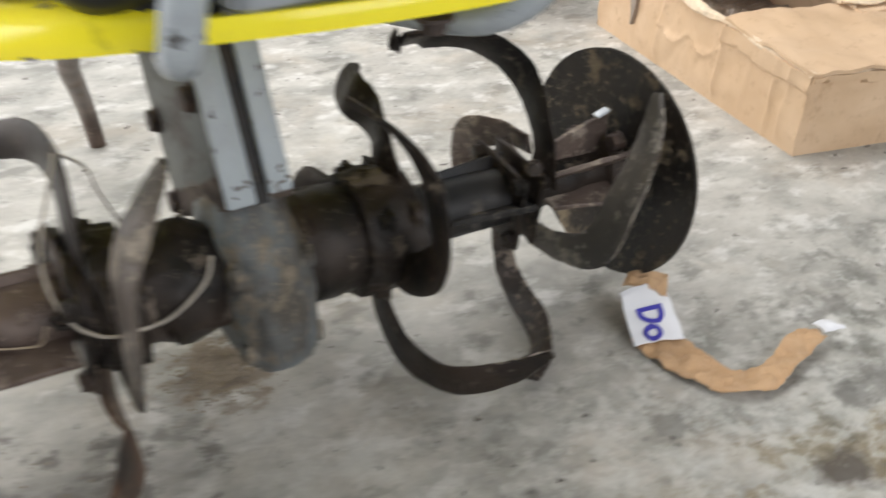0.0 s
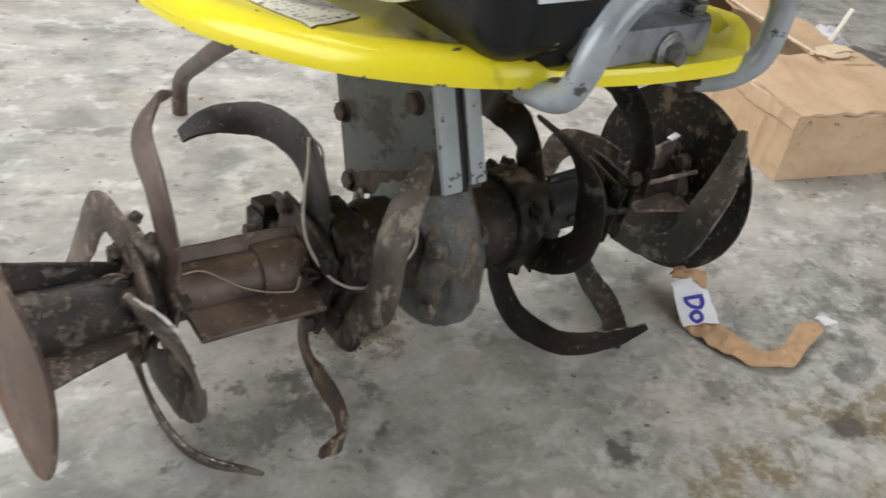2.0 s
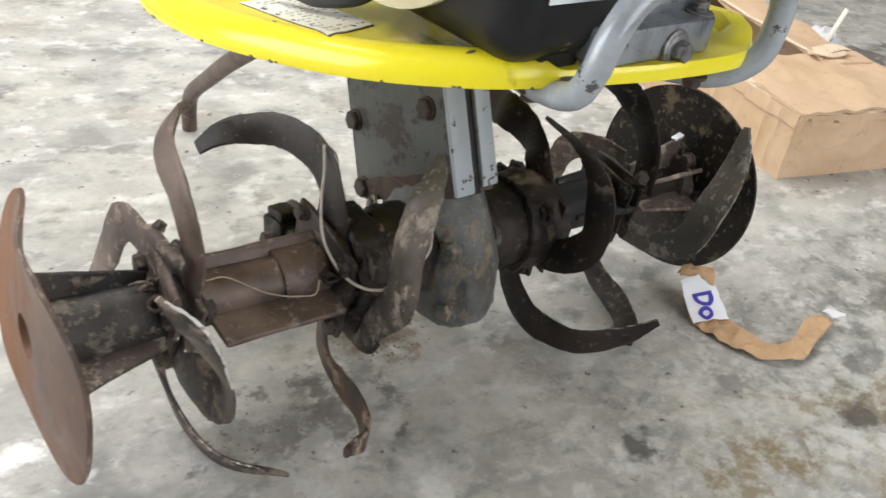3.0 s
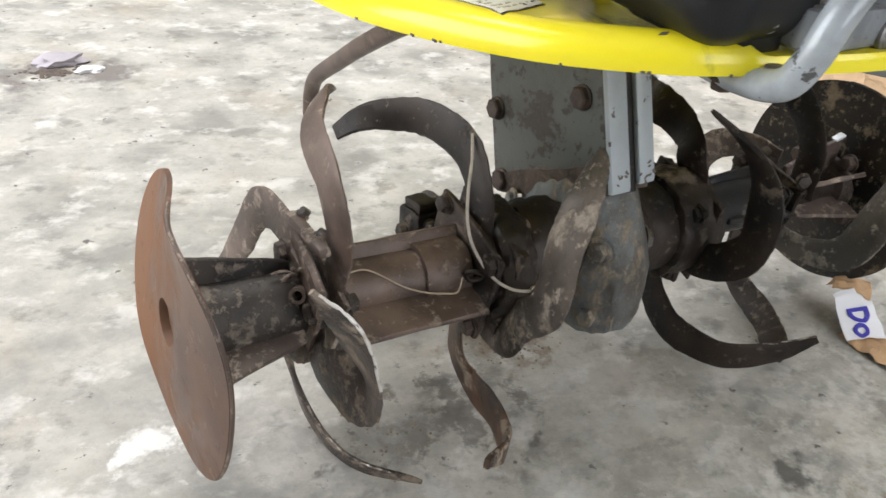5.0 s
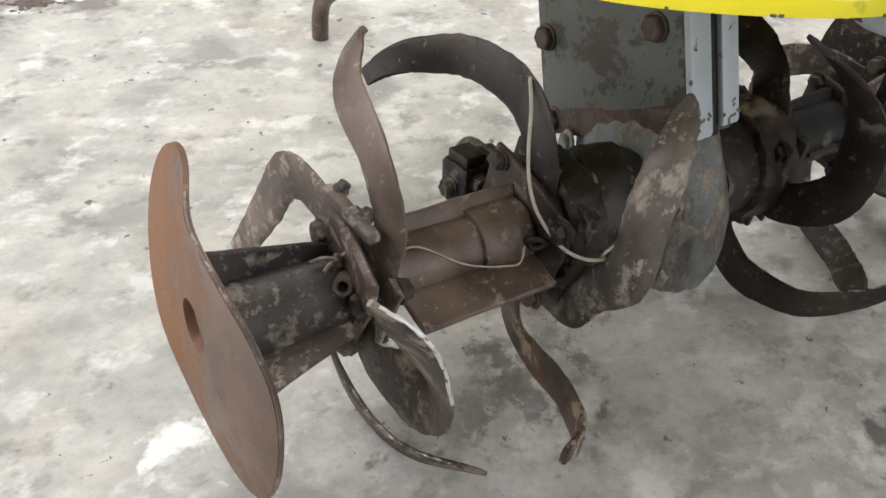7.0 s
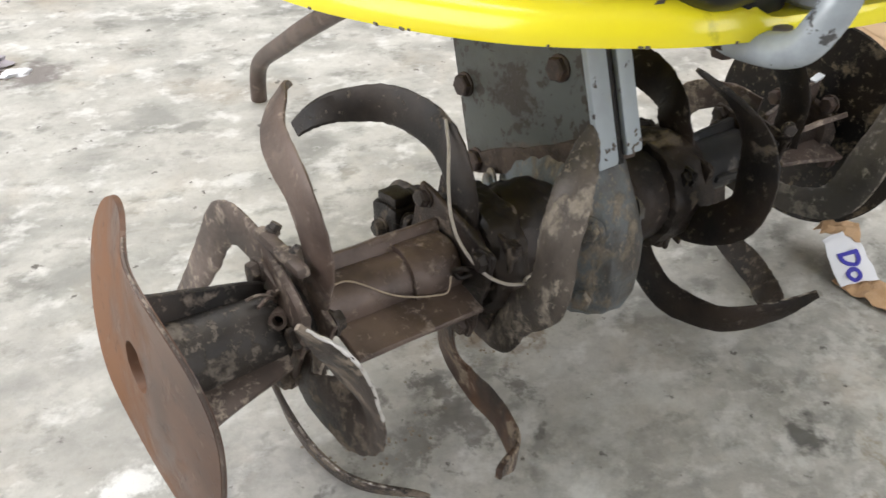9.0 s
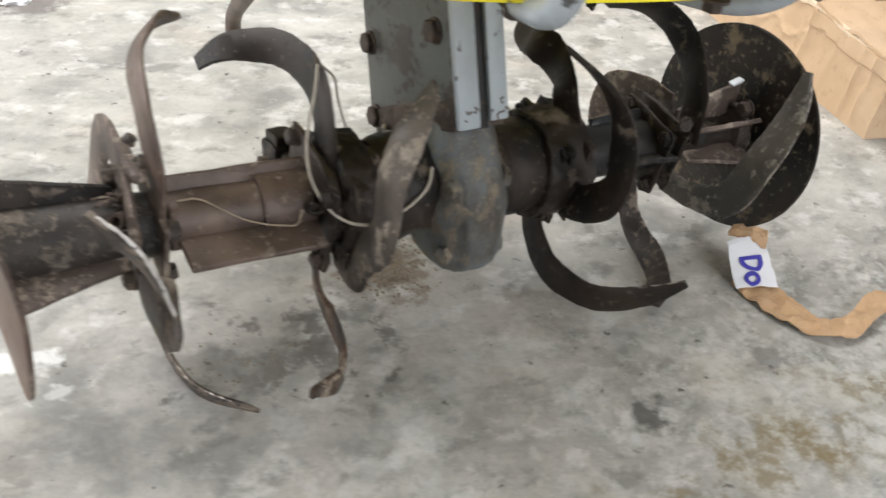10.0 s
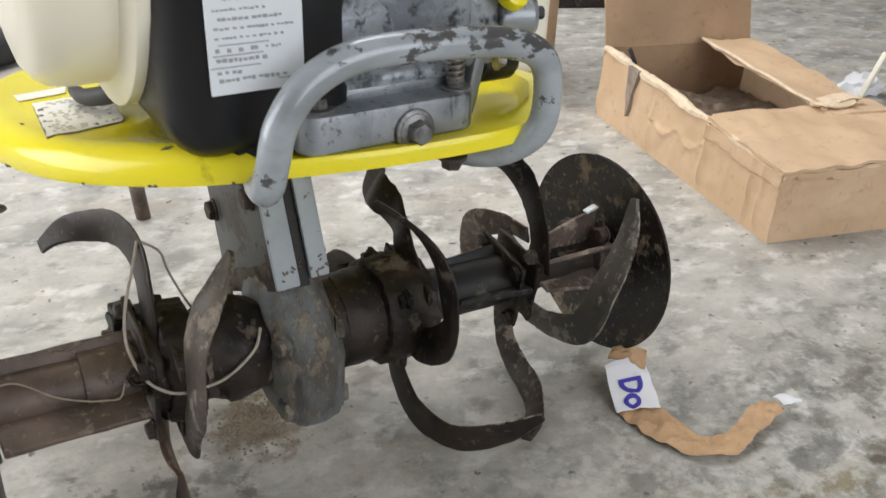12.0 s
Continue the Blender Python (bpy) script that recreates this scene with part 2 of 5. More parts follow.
def scuffed_tube():
    """Silver-grey paint, rubbed through to dark metal along the upper bend."""
    m, n, l, b = material("silver_grey_tube_paint", (0.32, 0.36, 0.395), 0.22, 0.1)
    v = coords(n, l, (0.55, 1, 1))
    cloud = noise_mask(n, l, v, 22.0, 0.42, 0.66, 6, 0.6)
    c = mixed(n, l, cloud, (0.375, 0.415, 0.45), (0.25, 0.275, 0.30))
    g = n.new("ShaderNodeNewGeometry")
    sp = n.new("ShaderNodeSeparateXYZ")
    l.new(g.outputs["Position"], sp.inputs[0])
    along = n.new("ShaderNodeMapRange")
    along.inputs[1].default_value, along.inputs[2].default_value = 0.12, 0.31
    l.new(sp.outputs["X"], along.inputs[0])
    high = n.new("ShaderNodeMapRange")
    high.inputs[1].default_value, high.inputs[2].default_value = 0.535, 0.565
    l.new(sp.outputs["Z"], high.inputs[0])
    rub = number(n, l, "MULTIPLY", along.outputs[0], high.outputs[0])
    t = n.new("ShaderNodeTexNoise")
    t.inputs["Scale"].default_value, t.inputs["Detail"].default_value, t.inputs["Roughness"].default_value = 62.0, 9.0, 0.65
    l.new(v, t.inputs["Vector"])
    lift = number(n, l, "ADD", t.outputs["Fac"], number(n, l, "MULTIPLY", rub, 0.198))
    r = n.new("ShaderNodeMapRange")
    r.inputs[1].default_value, r.inputs[2].default_value = 0.635, 0.66
    l.new(lift, r.inputs[0])
    c = mixed(n, l, number(n, l, "MULTIPLY", r.outputs[0], 0.9), c, (0.055, 0.052, 0.052))
    l.new(c, b.inputs["Base Color"])
    relief(n, l, b, number(n, l, "SUBTRACT", cloud, r.outputs[0]), 0.2, 0.0006)
    return m


TUBE_GREY = scuffed_tube()
def streaked_casting():
    """Dull cast aluminium, smudged, with dark runs of oil down its sides."""
    m, n, l, b = material("soiled_cast_aluminium", (0.27, 0.29, 0.315), 0.42, 0.5)
    v = coords(n, l)
    c = mixed(n, l, noise_mask(n, l, v, 24.0, 0.44, 0.66), (0.28, 0.30, 0.325), (0.17, 0.183, 0.20))
    runs = noise_mask(n, l, coords(n, l, (1, 1, 0.22)), 46.0, 0.60, 0.66, 6, 0.6)
    c = mixed(n, l, number(n, l, "MULTIPLY", runs, 0.8), c, (0.055, 0.058, 0.064))
    spots = noise_mask(n, l, v, 110.0, 0.60, 0.66, 6, 0.65)
    c = mixed(n, l, number(n, l, "MULTIPLY", spots, 0.7), c, (0.06, 0.062, 0.066))
    l.new(c, b.inputs["Base Color"])
    grain = noise_mask(n, l, v, 420.0, 0.3, 0.7, 4, 0.6)
    relief(n, l, b, number(n, l, "ADD", number(n, l, "MULTIPLY", grain, 0.4), spots), 0.25, 0.0006)
    return m


ALUMINIUM = streaked_casting()
BOLT = worn("dull_zinc", (0.33, 0.31, 0.28), (0.16, 0.13, 0.11), (0.5, 0.48, 0.45), 0.4, 0.7, 90, 200, bump=0.3, depth=0.0006)
GREASY_BOLT = worn("greasy_steel_bolt", (0.20, 0.20, 0.20), (0.10, 0.098, 0.095), (0.30, 0.30, 0.30), 0.38, 0.6, 70, 180, bump=0.3, depth=0.0006)
RUST_BOLT = worn("rusted_bolt", (0.050, 0.036, 0.031), (0.085, 0.055, 0.042), (0.04, 0.03, 0.028), 0.7, 0.1, 70, 190, bump=0.6, depth=0.001)
YELLOW = worn("yellow_paint", (0.87, 0.765, 0.028), (0.83, 0.70, 0.020), (0.86, 0.76, 0.05), 0.22, 0.0, 10, 50,
              (0.45, 0.75), (0.55, 0.8), 0.04, 0.0005)
def deck_paint():
    """Glossy yellow paint, scratched; shade by the shroud painted brown behind the lip."""
    m, n, l, b = material("yellow_deck_paint", (0.87, 0.765, 0.028), 0.2, 0.0)
    v = coords(n, l)
    c = mixed(n, l, noise_mask(n, l, v, 10.0, 0.45, 0.75), (0.87, 0.765, 0.028), (0.83, 0.70, 0.020))
    ms = n.new("ShaderNodeMapping")
    ms.inputs["Location"].default_value = (-0.118 / 0.038, -0.530 / 0.055, 0)
    ms.inputs["Scale"].default_value = (1 / 0.038, 1 / 0.055, 0)
    g = n.new("ShaderNodeNewGeometry")
    l.new(g.outputs["Position"], ms.inputs["Vector"])
    far = n.new("ShaderNodeVectorMath")
    far.operation = "LENGTH"
    l.new(ms.outputs[0], far.inputs[0])
    # dark patch for the shroud's shade and reflection, ragged by noise
    smear = n.new("ShaderNodeMapRange")
    smear.inputs[1].default_value, smear.inputs[2].default_value = 1.9, 1.0
    l.new(number(n, l, "ADD", far.outputs["Value"], number(n, l, "MULTIPLY", noise_mask(n, l, coords(n, l, (1.6, 0.7, 1)), 40.0, 0.3, 0.7, 8, 0.65), 1.1)), smear.inputs[0])
    c = mixed(n, l, number(n, l, "MULTIPLY", smear.outputs[0], 0.88), c, (0.050, 0.036, 0.014))
    nick = noise_mask(n, l, coords(n, l, (0.5, 1, 1)), 85.0, 0.735, 0.75, 5, 0.6)
    c = mixed(n, l, number(n, l, "MULTIPLY", nick, 0.8), c, (0.12, 0.09, 0.05))
    l.new(c, b.inputs["Base Color"])
    relief(n, l, b, number(n, l, "SUBTRACT", noise_mask(n, l, v, 14.0, 0.3, 0.7, 3, 0.5), nick), 0.05, 0.0008)
    return m


DECK_YELLOW = deck_paint()
CHIP = plain("bare_chip", (0.10, 0.085, 0.07), 0.6)
CREAM = plain("cream_plastic", (0.86, 0.82, 0.69), 0.30, 0.0, 0.03, 20.0, 0.03)
BLACK_PLASTIC = worn("black_shroud", (0.0095, 0.0100, 0.0120), (0.013, 0.0130, 0.0135), (0.024, 0.023, 0.021), 0.36, 0.0,
                     12, 90, (0.45, 0.7), (0.6, 0.8), 0.12, 0.0008, rough2=0.6)
BLACK_PLASTIC.node_tree.nodes["Principled BSDF"].inputs["Specular IOR Level"].default_value = 0.3
LABEL = plain("white_sticker", (0.74, 0.78, 0.83), 0.35, 0.0, 0.02)
DECK_LABEL = worn("faded_sticker", (0.82, 0.81, 0.74), (0.80, 0.76, 0.55), (0.45, 0.42, 0.34), 0.4, 0.0, 30, 130,
                  (0.5, 0.7), (0.62, 0.70), 0.1, 0.0003)
INK = plain("grey_ink", (0.36, 0.365, 0.38), 0.6)
FADED_INK = plain("faded_ink", (0.50, 0.47, 0.40), 0.6)
ORANGE = plain("orange_plastic", (0.42, 0.15, 0.03), 0.5)
LILAC_PAPER = plain("grey_lilac_paper", (0.44, 0.41, 0.45), 0.7, 0.0, 0.1)
DARK_DIRT = worn("damp_brown_dirt", (0.125, 0.098, 0.082), (0.085, 0.068, 0.060), (0.20, 0.165, 0.145), 0.9, 0.0, 60, 180, bump=0.5, depth=0.002)
GREY_CARD = worn("dusty_inner_card", (0.30, 0.245, 0.20), (0.22, 0.175, 0.14), (0.42, 0.35, 0.29), 0.85, 0.0, 20, 90, bump=0.4, depth=0.001)
BLUE_INK = plain("blue_ink", (0.055, 0.05, 0.42), 0.5)
TWINE = plain("pale_twine", (0.42, 0.38, 0.335), 0.7, 0.0, 0.2, 300.0, 0.3)
STRAW_TWINE = plain("straw_twine", (0.36, 0.29, 0.215), 0.7, 0.0, 0.2, 300.0, 0.3)
RUBBER = plain("dark_rubber", (0.03, 0.03, 0.032), 0.6)
KRAFT = worn("kraft_paper", (0.63, 0.41, 0.235), (0.55, 0.34, 0.18), (0.70, 0.49, 0.31), 0.65, 0.0, 24, 70,
             (0.4, 0.7), (0.5, 0.8), 0.8, 0.004)
WHITE_PAPER = plain("white_paper", (0.80, 0.81, 0.85), 0.6, 0.0, 0.03)
CARD = worn("corrugated_card", (0.57, 0.395, 0.245), (0.66, 0.48, 0.32), (0.46, 0.305, 0.185), 0.75, 0.0, 6, 40,
            (0.4, 0.7), (0.55, 0.75), 0.25, 0.001)
# darker copy of the card: shade of inner faces and raised flap put into its colour
CARD_SHADED = worn("shaded_card_inside", (0.36, 0.235, 0.145), (0.42, 0.28, 0.17), (0.30, 0.19, 0.11), 0.8, 0.0, 6, 40, bump=0.2, depth=0.001)
CARD_EDGE = plain("torn_card_edge", (0.76, 0.61, 0.44), 0.85, 0.0, 0.15, 120.0, 0.5)
EARTH = worn("dry_earth", (0.29, 0.24, 0.185), (0.22, 0.18, 0.14), (0.36, 0.30, 0.235), 0.95, 0.0, 40, 150, bump=0.6, depth=0.003)
LINER = worn("crumpled_liner_film", (0.30, 0.225, 0.165), (0.46, 0.37, 0.29), (0.15, 0.105, 0.075), 0.32, 0.0, 14, 60, bump=0.3, depth=0.002)
WALL = worn("grey_render", (0.42, 0.42, 0.40), (0.36, 0.355, 0.34), (0.30, 0.29, 0.27), 0.9, 0.0, 1.5, 12, bump=0.3, depth=0.004)
CEIL = plain("ceiling_board", (0.62, 0.62, 0.60), 0.9, 0.0, 0.05, 6.0)


def concrete():
    m, n, l, b = material("old_concrete", (0.36, 0.35, 0.33), 0.72)
    v = coords(n, l)
    vs = coords(n, l, (1.0, 1.35, 1.0), radians(35))
    c = mixed(n, l, noise_mask(n, l, v, 2.2, 0.35, 0.68), (0.40, 0.39, 0.36), (0.46, 0.44, 0.40))
    grey = noise_mask(n, l, vs, 6.0, 0.44, 0.60, 9, 0.62)
    c = mixed(n, l, number(n, l, "MULTIPLY", grey, 0.68), c, (0.225, 0.228, 0.21))
    cloudy = noise_mask(n, l, vs, 8.0, 0.42, 0.66, 6, 0.58)
    c = mixed(n, l, number(n, l, "MULTIPLY", cloudy, 0.8), c, (0.585, 0.57, 0.525))
    damp = noise_mask(n, l, vs, 13.0, 0.55, 0.65, 9, 0.62)
    c = mixed(n, l, number(n, l, "MULTIPLY", damp, 0.6), c, (0.155, 0.155, 0.138))
    tan = noise_mask(n, l, v, 4.0, 0.54, 0.70, 6, 0.6)
    c = mixed(n, l, number(n, l, "MULTIPLY", tan, 0.45), c, (0.46, 0.385, 0.295))
    fine = noise_mask(n, l, v, 75.0, 0.47, 0.66, 8, 0.72)
    c = mixed(n, l, number(n, l, "MULTIPLY", fine, 0.24), c, (0.22, 0.21, 0.19))
    white = noise_mask(n, l, vs, 15.0, 0.535, 0.645, 9, 0.62)
    c = mixed(n, l, number(n, l, "MULTIPLY", white, 0.62), c, (0.72, 0.71, 0.68))
    pits = noise_mask(n, l, v, 38.0, 0.655, 0.69, 5, 0.6)
    c = mixed(n, l, number(n, l, "MULTIPLY", pits, 0.85), c, (0.09, 0.08, 0.07))

    def floor_patch(c, x, y, rx, ry, colour, amount, ragged=0.5, scale=14.0):
        """A stain or painted shade of its own shape on the floor, round (x, y)."""
        g = n.new("ShaderNodeNewGeometry")
        mp = n.new("ShaderNodeMapping")
        mp.vector_type = "POINT"
        mp.inputs["Location"].default_value = (-x / rx, -y / ry, 0)
        mp.inputs["Scale"].default_value = (1 / rx, 1 / ry, 0)
        l.new(g.outputs["Position"], mp.inputs["Vector"])
        ln = n.new("ShaderNodeVectorMath")
        ln.operation = "LENGTH"
        l.new(mp.outputs[0], ln.inputs[0])
        wob = noise_mask(n, l, v, scale, 0.3, 0.7, 5, 0.65)
        d = number(n, l, "ADD", ln.outputs["Value"], number(n, l, "MULTIPLY", wob, ragged * 2))
        r = n.new("ShaderNodeMapRange")
        r.inputs[1].default_value, r.inputs[2].default_value = 1.0 + ragged * 0.6 + (0.15 if ragged > 1.2 else 0.0), 0.55 + ragged * 0.6 - (0.45 if ragged > 1.2 else 0.0)
        l.new(d, r.inputs[0])
        return mixed(n, l, number(n, l, "MULTIPLY", r.outputs[0], amount), c, colour)

    for s in STAINS_AND_SHADE:
        c = floor_patch(c, *s)
    l.new(c, b.inputs["Base Color"])
    h = number(n, l, "ADD", number(n, l, "MULTIPLY", fine, -0.5), number(n, l, "ADD", cloudy, number(n, l, "MULTIPLY", pits, -1.5)))
    relief(n, l, b, h, 0.35, 0.003)
    return m


DARK, OLIVE, OIL = (0.13, 0.125, 0.115), (0.225, 0.175, 0.09), (0.085, 0.07, 0.055)
PALE = (0.62, 0.625, 0.60)
STAINS_AND_SHADE = [
    (0.62, 0.33, 0.55, 0.26, (0.20, 0.21, 0.188), 0.15, 1.1, 16.0),
    (1.15, 0.25, 0.45, 0.22, (0.22, 0.215, 0.195), 0.55, 0.9, 6.0),
    (0.66, 0.21, 0.38, 0.17, OLIVE, 0.95, 1.25, 11.0),
    (0.42, 0.29, 0.16, 0.06, OLIVE, 0.75, 0.9, 16.0),
    (0.75, 0.28, 0.08, 0.03, OLIVE, 0.7, 0.7, 24.0),
    (0.55, 0.42, 0.40, 0.20, (0.135, 0.145, 0.122), 0.30, 1.5, 20.0),
    (0.40, 0.47, 0.16, 0.08, (0.16, 0.17, 0.15), 0.25, 1.3, 18.0),
    (0.95, 0.36, 0.35, 0.20, (0.15, 0.152, 0.132), 0.75, 1.5, 22.0),
    (0.62, 0.36, 0.45, 0.25, (0.60, 0.60, 0.56), 0.55, 1.6, 42.0),
    # dirt smudge under the left tines, darkened further for their contact shadow
    (0.03, 0.62, 0.13, 0.09, (0.12, 0.11, 0.098), 0.7, 1.2, 24.0),
    (0.295, 0.393, 0.055, 0.035, PALE, 0.7, 0.9, 24.0),
    (0.575, 0.245, 0.06, 0.035, PALE, 0.6, 0.9, 20.0),
    (0.54, 0.335, 0.08, 0.05, PALE, 0.4, 1.1, 22.0),
    (0.671, 0.263, 0.055, 0.034, OIL, 0.9, 0.45, 24.0),
    (0.348, 0.386, 0.042, 0.032, (0.085, 0.083, 0.076), 0.85, 0.6, 30.0),
    (0.84, 0.28, 0.020, 0.014, OIL, 0.85, 0.4, 40.0),
    (0.55, 0.40, 0.05, 0.03, DARK, 0.6, 0.7, 30.0),
    (0.78, 0.33, 0.07, 0.04, DARK, 0.6, 0.7, 30.0),
    (0.86, 0.44, 0.06, 0.035, DARK, 0.5, 0.8, 26.0),
    (0.98, 0.40, 0.05, 0.03, OIL, 0.5, 0.7, 30.0),
    (0.08, 0.665, 0.05, 0.035, DARK, 0.6, 0.8, 30.0),
    (0.19, 0.725, 0.10, 0.095, (0.27, 0.22, 0.17), 0.9, 0.6, 30.0),
    (0.02, 0.44, 0.10, 0.05, PALE, 0.35, 1.1, 24.0),
    # broad tone patches, paler before the rotor, darker to its left
    (0.19, 0.50, 0.24, 0.12, PALE, 0.5, 1.4, 16.0),
    (-0.14, 0.62, 0.24, 0.15, (0.25, 0.245, 0.23), 0.75, 1.4, 9.0),
    (-0.30, 0.86, 0.22, 0.18, (0.27, 0.265, 0.25), 0.55, 1.4, 8.0),
    (-0.15, 1.645, 0.15, 0.09, (0.19, 0.17, 0.16), 0.9, 0.9, 12.0),
    (1.30, 0.35, 0.25, 0.10, DARK, 0.6),
    (-0.25, 0.716, 0.085, 0.030, (0.76, 0.76, 0.73), 0.85, 0.8, 26.0),
    (-0.20, 0.66, 0.035, 0.016, (0.74, 0.74, 0.71), 0.6, 0.8, 40.0),
    # brown stain behind the box, with the box's shadow painted into it
    (1.9, 0.75, 0.5, 0.25, DARK, 0.7),
    (2.25, 1.10, 0.28, 0.16, (0.12, 0.10, 0.085), 0.85, 0.9, 8.0),
]
CONCRETE = concrete()


# ---- mesh helpers ----
def finish(name, bm, mat, smooth=True):
    bmesh.ops.recalc_face_normals(bm, faces=bm.faces)
    me = bpy.data.meshes.new(name)
    bm.to_mesh(me)
    bm.free()
    me.materials.append(mat)
    if smooth:
        me.polygons.foreach_set("use_smooth", [True] * len(me.polygons))
        me.set_sharp_from_angle(angle=radians(38))
    return me


def part(name, bm, mat, parent=None, label="", smooth=True):
    """One mesh object under a thing or under a part."""
    ob = new(name, finish(name, bm, mat, smooth))
    if parent is not None:
        ob.parent = parent
        if parent.type == "EMPTY":
            ob.matrix_parent_inverse = Matrix.Translation(parent.location).inverted()
    if label:
        tagged(ob, label)
    return ob


def thing(name, at, label, category, group="", kind=""):
    ob = new(name)
    ob.location = at
    ob.empty_display_size = 0.05
    return tagged(ob, label, category, group, kind)


def curve_through(rows, steps):
    """Catmull-Rom points through rows of numbers."""
    p = np.array(rows, float)
    p = np.vstack([2 * p[0] - p[1], p, 2 * p[-1] - p[-2]])
    out = []
    for i in range(1, len(p) - 2):
        for k in range(steps):
            s = k / steps
            a, b, c, d = p[i - 1:i + 3]
            out.append(0.5 * (2 * b + (c - a) * s + (2 * a - 5 * b + 4 * c - d) * s * s + (3 * b - a - 3 * c + d) * s ** 3))
    out.append(p[-2])
    return np.array(out)


def skin(bm, rings, closed_ring=True, caps=True):
    vs = [[bm.verts.new(v) for v in ring] for ring in rings]
    k = len(vs[0])
    for a, b in zip(vs, vs[1:]):
        for i in range(k if closed_ring else k - 1):
            bm.faces.new((a[i], a[(i + 1) % k], b[(i + 1) % k], b[i]))
    if caps and closed_ring:
        bm.faces.new(vs[0][::-1])
        bm.faces.new(vs[-1])
    return vs


def blade(rows, thick=0.006, steps=7, nick=0.0006, edge=0.8, fold=0.0):
    """A flat bar swept through rows of (x, y, z, width, twist); untwisted, its width lies across the shaft; fold bends it lengthwise."""
    s = curve_through(rows, steps)
    rng = random.Random(int(abs(rows[0][0] * 1e4)) + len(rows))
    rings = []
    for i, r in enumerate(s):
        t = Vector(s[min(i + 1, len(s) - 1)][:3] - s[max(i - 1, 0)][:3]).normalized()
        w = t.cross(Vector((1, 0, 0)))
        if w.length < 0.05:
            w = Vector((0, 1, 0))
        w.normalize()
        w = Matrix.Rotation(radians(r[4]), 3, t) @ w
        h = t.cross(w).normalized()
        half, th = max(r[3], 0.002) / 2, min(thick, max(r[3], 0.002)) / 2
        c = Vector(r[:3]) + w * rng.uniform(-nick, nick)
        rings.append([c + w * (half * a * (1 + rng.uniform(-0.025, 0.025))) + h * (th * b - fold * half * abs(a)) for a, b in
                      ((1, 0.25), (edge, 1), (0, 1), (-edge, 1), (-1, 0.25), (-1, -0.25), (-edge, -1), (0, -1), (edge, -1), (1, -0.25))])
    bm = bmesh.new()
    skin(bm, rings)
    return bm


def roughen(bm, amount=0.0012, cuts=3, scale=55.0):
    """Uneven, dented and caked faces in place of machined ones."""
    bmesh.ops.subdivide_edges(bm, edges=[e for e in bm.edges if e.calc_length() > 0.012], cuts=cuts, use_grid_fill=True) if cuts else None
    for v in bm.verts:
        v.co += noise.noise_vector(v.co * scale) * amount + noise.noise_vector(v.co * scale * 2.7) * amount * 0.5
    return bm


def tube(points, radius, steps=6, sides=12, radii=None):
    s = curve_through(points, steps)
    bm = bmesh.new()
    rings = []
    up = Vector((0.13, 0.31, 0.94))
    for i in range(len(s)):
        t = Vector(s[min(i + 1, len(s) - 1)] - s[max(i - 1, 0)]).normalized()
        a = t.cross(up)
        if a.length < 1e-3:
            a = t.cross(Vector((1, 0, 0)))
        a.normalize()
        b = t.cross(a).normalized()
        up = a.cross(t) if a.cross(t).length > 0 else up
        r = radius if radii is None else float(np.interp(i / (len(s) - 1), np.linspace(0, 1, len(radii)), radii))
        rings.append([Vector(s[i]) + r * (math.cos(k * math.tau / sides) * a + math.sin(k * math.tau / sides) * b) for k in range(sides)])
    skin(bm, rings)
    return bm


def box(size, at=(0, 0, 0), turn=None, bevel=0.002, segments=2):
    bm = bmesh.new()
    bmesh.ops.create_cube(bm, size=1)
    bmesh.ops.scale(bm, vec=size, verts=bm.verts)
    if bevel:
        bmesh.ops.bevel(bm, geom=bm.edges[:], offset=bevel, segments=segments, affect="EDGES", profile=0.5)
    m = Matrix.Translation(at)
    if turn is not None:
        m = m @ turn.to_4x4()
    bmesh.ops.transform(bm, matrix=m, verts=bm.verts)
    return bm


def turned(profile, at, axis, sides=28, caps=True):
    """A turned body: profile rows of (distance along the axis, radius)."""
    q = Vector(axis).to_track_quat("Z", "Y").to_matrix()
    bm = bmesh.new()
    skin(bm, [[Vector(at) + q @ Vector((r * math.cos(k * math.tau / sides), r * math.sin(k * math.tau / sides), d)) for k in range(sides)]
              for d, r in profile], caps=caps)
    return bm


def slab(outline, lo, hi, frame3, bevel=0.002):
    """An outline of (u, v) pulled from lo to hi; frame3 turns (u, v, depth) into the world."""
    bm = bmesh.new()
    a = [bm.verts.new(frame3 @ Vector((u, v, lo))) for u, v in outline]
    b = [bm.verts.new(frame3 @ Vector((u, v, hi))) for u, v in outline]
    k = len(a)
    bm.faces.new(a[::-1])
    bm.faces.new(b)
    for i in range(k):
        bm.faces.new((a[i], a[(i + 1) % k], b[(i + 1) % k], b[i]))
    if bevel:
        es = [e for e in bm.edges if len({v in a for v in e.verts}) == 1]
        bmesh.ops.bevel(bm, geom=es, offset=bevel, segments=2, affect="EDGES", profile=0.5)
    return bm


def merge(*bms):
    out = bms[0]
    for other in bms[1:]:
        me = bpy.data.meshes.new("join")
        other.to_mesh(me)
        other.free()
        out.from_mesh(me)
        bpy.data.meshes.remove(me)
    return out


